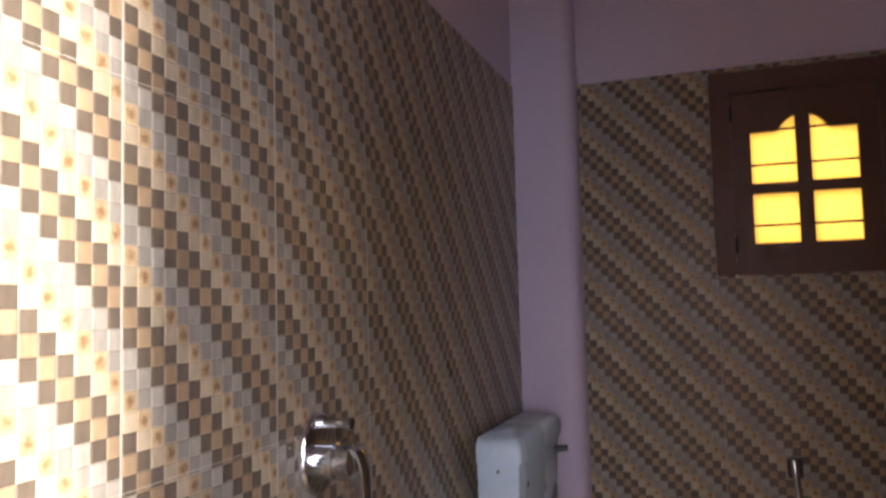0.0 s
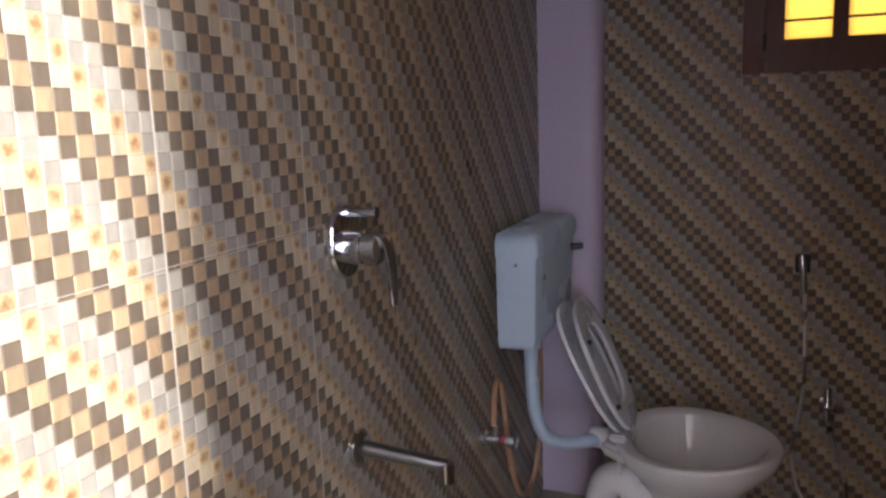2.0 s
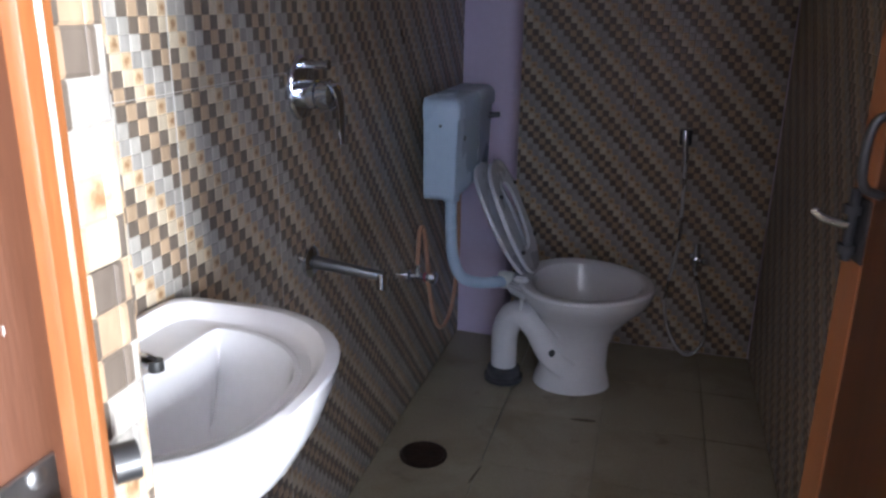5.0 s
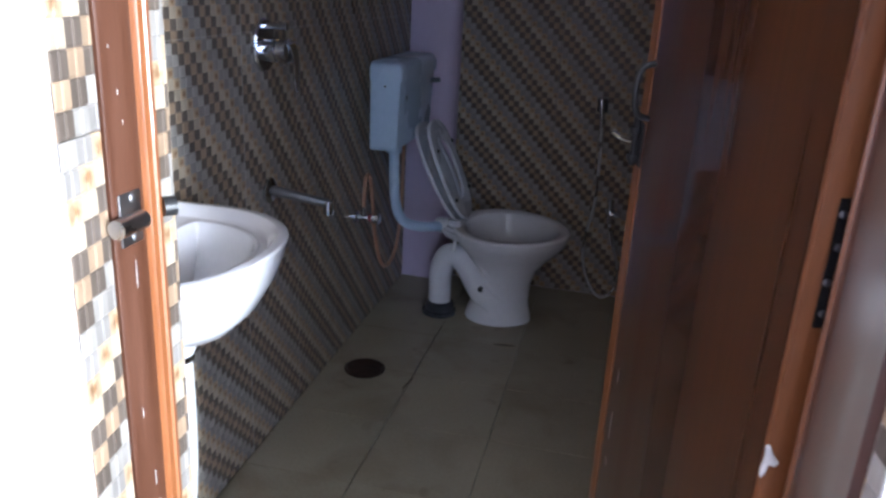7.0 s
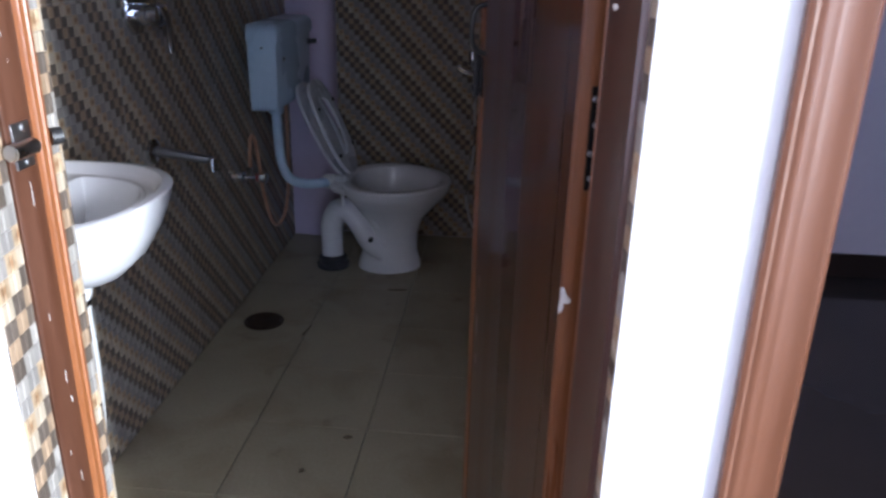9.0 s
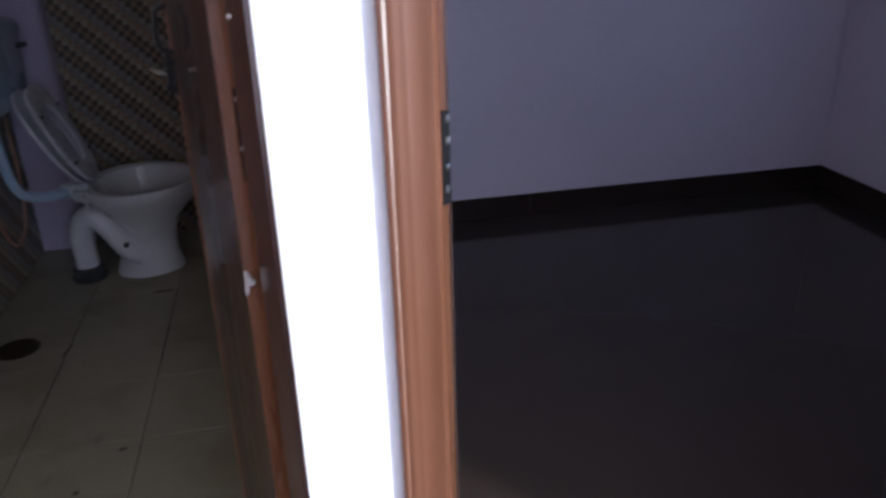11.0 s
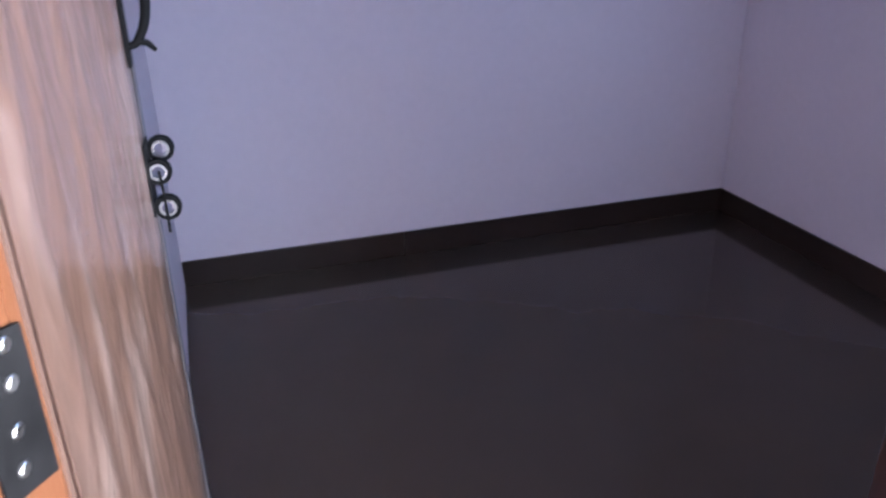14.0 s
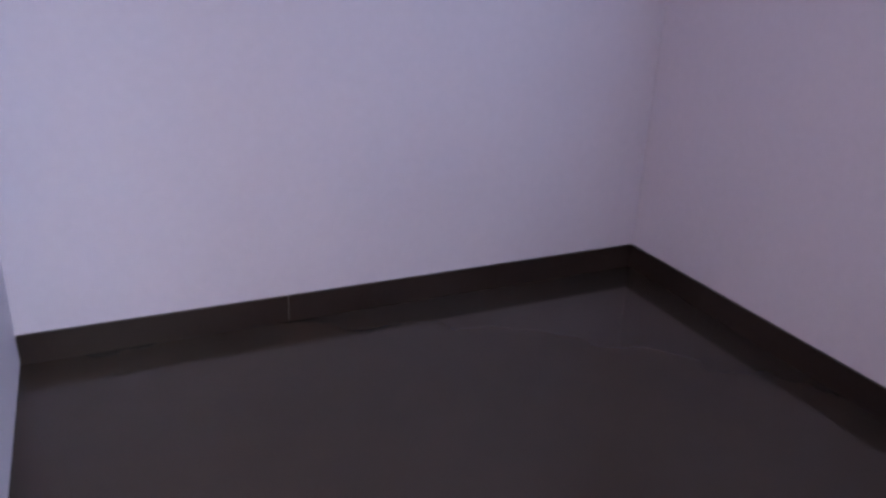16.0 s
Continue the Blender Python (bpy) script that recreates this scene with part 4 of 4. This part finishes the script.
tube(tb, [(0.02, 2.30, 0.085), (-0.045, 2.292, 0.135), (-0.095, 2.292, 0.215), (-0.140, 2.296, 0.262), (-0.185, 2.303, 0.255), (-0.212, 2.308, 0.19), (-0.214, 2.312, 0.10), (-0.213, 2.315, 0.03)], [0.052, 0.050, 0.046, 0.047, 0.048, 0.048, 0.046, 0.046], 20, 7)
part("trap", tb, M_ceramic, toilet)
tb = bmesh.new()
tube(tb, [(-0.075, 2.255, 0.335), (-0.02, 2.256, 0.235), (0.02, 2.272, 0.17)], [0.022, 0.018, 0.012], 12, 5)
part("rib", tb, M_ceramic, toilet)
tb = bmesh.new()
lathe(tb, [(0.068, 0.0), (0.070, 0.016), (0.058, 0.022), (0.060, 0.046), (0.050, 0.058)], (-0.213, 2.315, -0.001), "Z", 24)
part("collar", tb, M_greyrub, toilet, "grey rubber floor collar")
tb = bmesh.new()
lathe(tb, [(0.011, 0.004), (0.011, -0.010), (0.006, -0.013)], (-0.035, 2.248, 0.155), "Y", 12)
part("bolt_cap", tb, M_blackpl, toilet, "black bolt cap")
tb = bmesh.new()
tube(tb, [(-0.15, 2.25, 0.352), (-0.152, 2.25, 0.30)], 0.007, 10, 1)
part("hinge_stud", tb, M_pvc, toilet)
for y in (2.235, 2.42):
    part("hinge_block", boxes((-0.178, -0.128, y, y + 0.04, 0.401, 0.424), bevel=0.006), M_seat, toilet)


def seat_plate(name, lean, base, inner, outer, thick, offset, label=""):
    """An oval plate or ring standing on the hinge and leaning back."""
    bm = bmesh.new()
    n = 40
    d = Vector((-math.sin(lean), 0, math.cos(lean)))      # along the seat
    f = Vector((math.cos(lean), 0, math.sin(lean)))       # out of the seat, towards +x
    half_w, half_l = 0.152, 0.205

    def ring(s, out):
        pts = []
        for k in range(n):
            a = 2 * math.pi * k / n
            w = half_w * s * math.copysign(abs(math.sin(a)) ** 0.72, math.sin(a)) * (1.0 - 0.06 * math.cos(a))
            q = base + d * (half_l - half_l * s * math.copysign(abs(math.cos(a)) ** 0.85, math.cos(a))) + Vector((0, 1, 0)) * w + f * (offset + out)
            pts.append(q)
        return pts

    if inner > 0:
        rows = [ring(inner, 0), ring(inner, thick * 0.6), ring((inner + outer) / 2, thick), ring(outer * 0.985, thick * 0.7), ring(outer, thick * 0.35), ring(outer * 0.985, 0)]
        verts = [[bm.verts.new(p) for p in r] for r in rows]
        for a, b in zip(verts, verts[1:] + verts[:1]):
            for i in range(n):
                bm.faces.new((a[i], a[(i + 1) % n], b[(i + 1) % n], b[i]))
    else:
        loft(bm, [ring(0.05, 0.002), ring(0.8, 0.002), ring(0.93, 0.0), ring(outer, thick * 0.4), ring(outer * 0.985, thick), ring(0.90, thick * 1.0), ring(0.86, thick * 0.55), ring(0.05, thick * 0.55)])
    return part(name, bm, M_seat, toilet, label)


LEAN = math.radians(27)
SB = Vector((-0.138, WY, 0.414))
seat_plate("lid", LEAN, SB, 0, 1.02, 0.016, -0.022)
ringpart = seat_plate("seat_ring", LEAN - 0.05, SB + Vector((0.012, 0, 0)), 0.60, 1.0, 0.018, 0.000)
for w, l in ((-0.12, 0.10), (-0.12, 0.30), (0.12, 0.10), (0.12, 0.30)):
    d = Vector((-math.sin(LEAN - 0.05), 0, math.cos(LEAN - 0.05)))
    f = Vector((math.cos(LEAN - 0.05), 0, math.sin(LEAN - 0.05)))
    q = SB + Vector((0.012, 0, 0)) + d * l + Vector((0, w * 0.97, 0)) + f * 0.013
    bb = bmesh.new()
    lathe(bb, [(0.008, 0.0), (0.008, 0.010), (0.004, 0.013)], (0, 0, 0), "X", 10)
    bmesh.ops.transform(bb, matrix=Matrix.Translation(q) @ Matrix.Rotation(-(LEAN - 0.05), 4, "Y"), verts=bb.verts)
    part("buffer", bb, M_blackpl, ringpart, "black rubber buffer")

cistern = thing("cistern", "white plastic flushing cistern hung on the tiled wall", "cistern")
cb = bmesh.new()
loft(cb, [[(XW + 0.041 + (x * w), 2.275 + y * l, z) for x, y in ((0, -1), (0.9, -1), (0.97, -0.985), (1, -0.95), (1, 0.95), (0.97, 0.985), (0.9, 1), (0, 1))] for z, w, l in ((0.716, 0.088, 0.222), (0.722, 0.098, 0.230), (0.74, 0.103, 0.235), (0.968, 0.110, 0.240))])
part("tank", cb, M_cistern, cistern)
cb = bmesh.new()
loft(cb, [[(XW + 0.041 + (x * w), 2.275 + y * l, z) for x, y in ((0, -1), (0.9, -1), (0.97, -0.985), (1, -0.95), (1, 0.95), (0.97, 0.985), (0.9, 1), (0, 1))] for z, w, l in ((0.969, 0.118, 0.248), (1.004, 0.118, 0.248), (1.020, 0.110, 0.241), (1.029, 0.098, 0.23))])
part("lid", cb, M_cistern, cistern)
cb = bmesh.new()
tube(cb, [(XW + 0.143, 2.475, 0.928), (XW + 0.165, 2.475, 0.928), (XW + 0.186, 2.480, 0.931)], [0.013, 0.010, 0.009], 12, 3)
part("flush_lever", cb, M_blackpl, cistern, "black flush lever")
cb = bmesh.new()
lathe(cb, [(0.012, 0.0), (0.012, 0.005), (0.008, 0.008)], (XW + 0.142, 2.125, 0.90), "X", 14)
part("plug", cb, M_blackpl, cistern, "black side plug")
cb = bmesh.new()
lathe(cb, [(0.004, 0.0), (0.004, -0.003)], (XW + 0.095, 2.034, 0.948), "Y", 8)
part("mark", cb, M_blackpl, cistern)

for y in (2.26, 2.43):
    part("bracket", boxes((XW, XW + 0.043, y - 0.02, y + 0.02, 0.90, 0.95), bevel=0.003), M_cistern, cistern)
fpipe = thing("flush_pipe", "pale plastic flush pipe from cistern to toilet", "pipe")
cb = bmesh.new()
tube(cb, [(-0.385, 2.165, 0.735), (-0.383, 2.165, 0.62), (-0.376, 2.17, 0.50), (-0.352, 2.19, 0.422), (-0.300, 2.23, 0.390), (-0.235, 2.29, 0.380), (-0.185, 2.33, 0.378)], 0.0195, 16, 7)
part("pipe", cb, M_cistern, fpipe)
cb = bmesh.new()
lathe(cb, [(0.024, 0.012), (0.029, 0.006), (0.029, -0.022), (0.024, -0.026)], (-0.385, 2.165, 0.712), "Z", 18)
part("nut", cb, M_cistern, fpipe)
cb = bmesh.new()
lathe(cb, [(0.026, -0.03), (0.031, -0.015), (0.031, 0.02), (0.024, 0.026)], (-0.215, 2.315, 0.380), "X", 18)
part("sleeve", cb, M_pvc, fpipe)

# ---- angle valve and hose ----
valve = thing("angle_valve", "chrome angle valve with a red mark on the wall", "valve")
VY, VZ = 2.02, 0.468
cb = bmesh.new()
lathe(cb, [(0.022, 0.0), (0.022, 0.005), (0.011, 0.008), (0.011, 0.050), (0.014, 0.052), (0.014, 0.066), (0.004, 0.068)], (XW, VY, VZ), "X", 18)
part("body", cb, M_chrome, valve)
cb = bmesh.new()
lathe(cb, [(0.010, 0.069), (0.021, 0.071), (0.021, 0.090), (0.014, 0.095), (0.003, 0.096)], (XW, VY, VZ), "X", 8)
part("knob", cb, M_chrome, valve)
cb = bmesh.new()
lathe(cb, [(0.0148, 0.053), (0.0155, 0.056), (0.0148, 0.061)], (XW, VY, VZ), "X", 16)
part("mark", cb, M_red, valve, "red marking ring")
cb = bmesh.new()
tube(cb, [(XW + 0.03, VY, VZ), (XW + 0.03, VY, VZ + 0.04)], 0.009, 12, 1)
part("outlet", cb, M_chrome, valve)
hose = bmesh.new()
tube(hose, [(XW + 0.03, VY, VZ + 0.03), (XW + 0.032, VY, VZ + 0.10), (XW + 0.034, VY + 0.012, VZ + 0.15), (XW + 0.035, VY + 0.05, VZ + 0.14), (XW + 0.038, VY + 0.075, VZ + 0.05), (XW + 0.04, VY + 0.11, VZ - 0.10), (XW + 0.045, VY + 0.18, VZ - 0.235), (XW + 0.05, VY + 0.27, VZ - 0.275), (XW + 0.055, VY + 0.36, VZ - 0.22), (XW + 0.06, VY + 0.40, VZ - 0.05), (XW + 0.06, VY + 0.40, 0.717)], 0.0075, 12, 8)
tagged(part("supply_hose", hose, M_hose), "copper-coloured flexible supply hose looping under the cistern", "hose")

# ---- hand spray on the far wall ----
spray = thing("hand_spray", "chrome hand spray on a wall holder", "spray")
cb = bmesh.new()
box(cb, 0.322, 0.366, YN - 0.012, YN, 0.815, 0.875, 0.004)
part("holder", cb, M_darksteel, spray)
cb = bmesh.new()
tube(cb, [(0.339, YN - 0.032, 0.876), (0.342, YN - 0.034, 0.84), (0.347, YN - 0.032, 0.80), (0.351, YN - 0.028, 0.755)], [0.0105, 0.0115, 0.0105, 0.008], 14, 5)
part("handle", cb, M_chrome, spray)
cb = bmesh.new()
tube(cb, [(0.351, YN - 0.028, 0.757), (0.356, YN - 0.026, 0.65), (0.360, YN - 0.024, 0.52), (0.358, YN - 0.022, 0.42), (0.340, YN - 0.024, 0.30), (0.332, YN - 0.026, 0.21), (0.355, YN - 0.03, 0.10), (0.405, YN - 0.045, 0.020), (0.450, YN - 0.05, 0.012), (0.492, YN - 0.04, 0.07), (0.487, YN - 0.035, 0.16), (0.455, YN - 0.04, 0.26), (0.432, YN - 0.045, 0.345)], 0.0062, 10, 8)
part("hose", cb, M_steel, spray, "braided steel hose")
svalve = thing("spray_valve", "chrome stop valve for the hand spray on the tiles", "valve")
cb = bmesh.new()
lathe(cb, [(0.020, 0.0), (0.020, -0.005), (0.011, -0.008), (0.011, -0.055), (0.004, -0.058)], (0.428, YN, 0.395), "Y", 18)
tube(cb, [(0.428, YN - 0.04, 0.455), (0.428, YN - 0.045, 0.35)], [0.013, 0.010], 14, 1)
part("body", cb, M_chrome, svalve)
cb = bmesh.new()
lathe(cb, [(0.008, 0.010), (0.008, 0.022), (0.016, 0.026), (0.015, 0.046), (0.010, 0.052), (0.002, 0.053)], (0.425, YN - 0.042, 0.390), "X", 14)
part("knob", cb, M_chrome, svalve)

# ---- floor drain ----
drain = thing("floor_drain", "dark round rusty drain grate set in the floor tiles", "drain")
DXC, DYC = -0.345, 1.748
cb = bmesh.new()
lathe(cb, [(0.072, -0.002), (0.072, 0.003), (0.064, 0.005), (0.060, 0.001), (0.004, 0.0005)], (DXC, DYC, 0.0), "Z", 32)
part("rim", cb, M_drain, drain)
for k in range(-3, 4):
    half = math.sqrt(max(0.058 ** 2 - (k * 0.016) ** 2, 0.0001))
    part("slat", boxes((DXC - half, DXC + half, DYC + k * 0.016 - 0.0045, DYC + k * 0.016 + 0.0045, 0.0008, 0.0042), bevel=0.001), M_drain, drain)
# sweepings and stains on the floor
M_dirt = varied("dry_mud", (0.10, 0.08, 0.055), (0.17, 0.14, 0.10), 40, 0.9, bump=0.4)


def dirt_fleck(name, x, y, length, width, turn, label, category):
    """A low uneven fleck lying on the floor."""
    bm = bmesh.new()
    r = random.Random(int(1000 * (x + y)))
    rim = [(math.cos(a) * length / 2 * (0.75 + 0.5 * r.random()), math.sin(a) * width / 2 * (0.75 + 0.5 * r.random())) for a in (2 * math.pi * k / 12 for k in range(12))]
    loft(bm, [[(px * k, py * k, h) for px, py in rim] for k, h in ((1.0, 0.0004), (0.85, 0.0014), (0.4, 0.002))])
    bmesh.ops.transform(bm, matrix=pose(x, y, 0, 0, 0, turn), verts=bm.verts)
    return tagged(part(name, bm, M_dirt), label, category)


dirt_fleck("mud_fleck", 0.108, 1.073, 0.026, 0.020, 20, "small dried mud fleck on the beige floor", "dirt")
dirt_fleck("mud_fleck", 0.018, 0.911, 0.020, 0.016, 60, "small dried mud fleck on the beige floor", "dirt")
dirt_fleck("mud_smear", 0.100, 2.097, 0.085, 0.018, 8, "pale brown mud smear on the beige floor", "dirt")
dirt_fleck("mud_streak", -0.173, 1.69, 0.10, 0.008, 80, "thin dark mud streak on the floor by the drain", "dirt")

# ---- pieces: floor tiles and wall tiles ----
MESHES = {}


def floor_tile_mesh(w, d):
    key = ("f", round(w, 3), round(d, 3))
    if key not in MESHES:
        bm = bmesh.new()
        box(bm, 0.0012, w - 0.0012, 0.0012, d - 0.0012, -0.009, 0.0)
        top = [e for e in bm.edges if all(v.co.z > -0.001 for v in e.verts)]
        bmesh.ops.bevel(bm, geom=top, offset=0.0012, segments=1, affect="EDGES")
        bmesh.ops.recalc_face_normals(bm, faces=bm.faces)
        me = bpy.data.meshes.new("floor_tile")
        bm.to_mesh(me)
        bm.free()
        me.materials.append(M_floor_tile)
        MESHES[key] = me
    return MESHES[key]


floor = thing("floor_bathroom", "beige matt square floor tiles with dark joints", "floor", "", "structure")


def cuts(lo, hi, joint, step):
    """Joint positions from lo to hi with one joint at the given place."""
    k = math.floor((lo - joint) / step) + 1
    out = [lo]
    while joint + k * step < hi - 0.004:
        if joint + k * step > lo + 0.004:
            out.append(joint + k * step)
        k += 1
    return out + [hi]


fx, fy = cuts(XW, XE, -0.17, 0.325), cuts(YS, YN, 1.44, 0.325)
for x0, x1 in zip(fx, fx[1:]):
    for y0, y1 in zip(fy, fy[1:]):
        ob = new("tile", floor_tile_mesh(x1 - x0, y1 - y0))
        ob.parent, ob.location = floor, (x0, y0, 0)


def mosaic_mesh(w, h, u_off, v_off, mat):
    """A glazed wall tile in its own plane (x across, z up, face at y = 0) with low cushioned squares."""
    key = (mat.name, round(w, 3), round(h, 3), round(u_off, 3), round(v_off, 3))
    if key in MESHES:
        return MESHES[key]
    verts, faces = [], []

    def quad(a, b, c, d):
        i = len(verts)
        verts.extend((a, b, c, d))
        faces.append((i, i + 1, i + 2, i + 3))

    def lines(length, off, step):
        k, out = math.floor(off / step) + 1, [0.0]
        while k * step - off < length - 0.001:
            if k * step - off > 0.001:
                out.append(k * step - off)
            k += 1
        return out + [length]

    e, ez, g, s, back = 0.0015, 0.0004, 0.0007, 0.0022, 0.009
    xs, zs = lines(w - 2 * e, u_off + e, PU), lines(h - 2 * ez, v_off + ez, PV)
    for x0, x1 in zip(xs, xs[1:]):
        for z0, z1 in zip(zs, zs[1:]):
            o = [(x0 + e, 0.0011, z0 + ez), (x1 + e, 0.0011, z0 + ez), (x1 + e, 0.0011, z1 + ez), (x0 + e, 0.0011, z1 + ez)]
            gx, gz = min(g, (x1 - x0) * 0.2), min(g, (z1 - z0) * 0.2)
            sx, sz = min(s, (x1 - x0) * 0.35), min(s, (z1 - z0) * 0.35)
            a = [(x0 + e + gx, 0.0006, z0 + ez + gz), (x1 + e - gx, 0.0006, z0 + ez + gz), (x1 + e - gx, 0.0006, z1 + ez - gz), (x0 + e + gx, 0.0006, z1 + ez - gz)]
            t = [(x0 + e + sx, 0.0, z0 + ez + sz), (x1 + e - sx, 0.0, z0 + ez + sz), (x1 + e - sx, 0.0, z1 + ez - sz), (x0 + e + sx, 0.0, z1 + ez - sz)]
            quad(*t)
            for i in range(4):
                j = (i + 1) % 4
                quad(a[i], a[j], t[j], t[i])
                quad(o[i], o[j], a[j], a[i])
    x1, z1 = w - e, h - ez
    f = [(e, 0.0011, ez), (x1, 0.0011, ez), (x1, 0.0011, z1), (e, 0.0011, z1)]
    for i in range(4):
        p, q = f[i], f[(i + 1) % 4]
        quad(q, p, (p[0], back, p[2]), (q[0], back, q[2]))
    me = bpy.data.meshes.new("wall_tile")
    me.from_pydata(verts, [], faces)
    me.materials.append(mat)
    MESHES[key] = me
    return me


def tiled(parent, mat, origin, turn, us, vs, u_zero, v_zero, skip=()):
    """Tiles between the joints us (across) and vs (up); origin and turn place the wall's plane."""
    for u0, u1 in zip(us, us[1:]):
        for v0, v1 in zip(vs, vs[1:]):
            if any(u0 < b - 0.002 and u1 > a + 0.002 and v0 < d - 0.002 and v1 > c + 0.002 for a, b, c, d in skip):
                continue
            if u1 - u0 < 0.004 or v1 - v0 < 0.004:
                continue
            ob = new("tile", mosaic_mesh(u1 - u0, v1 - v0, (u0 - u_zero) % PU, (v0 - v_zero) % PV, mat))
            ob.parent = parent
            ob.matrix_local = Matrix.Translation(origin) @ Matrix.Rotation(radians(turn), 4, "Z") @ Matrix.Translation((u0, 0, v0))


rows = cuts(0.0, ZT, 0.215, 0.475)
west = thing("wall_tiles_west", "brown and beige mosaic-print glazed wall tiles in diagonal bands", "wall tiles", "", "structure")
# plane facing +x: local x runs along +y
tiled(west, M_mos_left, (XW, 0, 0), 90, cuts(YS, YN - 0.002, 1.172, 0.325), rows, 1.174, 0.210)
north = thing("wall_tiles_north", "brown and beige mosaic-print glazed wall tiles round the window", "wall tiles", "", "structure")
# plane facing -y: local x runs along +x
nx = sorted({*cuts(-0.278, XE - 0.002, -0.31, 0.325), WX0, WX1})
nz = sorted({*rows, WZ0, WZ1})
tiled(north, M_mos_far, (0, YN, 0), 0, nx, nz, XE, 0.215, skip=((WX0, WX1, WZ0, WZ1),))
east = thing("wall_tiles_east", "brown and beige mosaic-print glazed wall tiles behind the door", "wall tiles", "", "structure")
# plane facing -x: local x runs along -y
tiled(east, M_mos_right, (XE, 0, 0), -90, cuts(-YN + 0.002, -YS, -YN + 0.325, 0.325), rows, -YN, 0.215)
south = thing("wall_tiles_reveal", "mosaic-print glazed tiles lining the bathroom door reveals", "wall tiles", "", "structure")
# outer reveals, slightly splayed, and the inner ones
d_out = Vector((-0.010, -0.001, 0)) - Vector((-0.002, HY + 0.006, 0))
tiled(south, M_mos_front, (-0.002, HY + 0.006, 0), math.degrees(math.atan2(d_out.y, d_out.x)), [0.0, d_out.length], cuts(ZR, DH, 0.225, 0.475), -0.01, 0.225)
tiled(south, M_mos_inner, (-0.025, 0.069, 0), 90, [0.0, 0.060], cuts(0.0, DH, 0.225, 0.475), 0.0, 0.225)
d_out = Vector((0.6325, HY + 0.006, 0)) - Vector((0.630, -0.037, 0))
tiled(south, M_mos_front, (0.630, -0.037, 0), math.degrees(math.atan2(d_out.y, d_out.x)), [0.0, d_out.length], cuts(ZR, DH, 0.225, 0.475), 0.0, 0.225)
inner = thing("wall_tiles_south", "mosaic-print glazed tiles beside the bathroom door", "wall tiles", "", "structure")
# plane facing +y: local x runs along -x
tiled(inner, M_mos_far, (0, YS, 0), 180, cuts(0.025, -XW, 0.2, 0.325), rows, 0.0, 0.215)
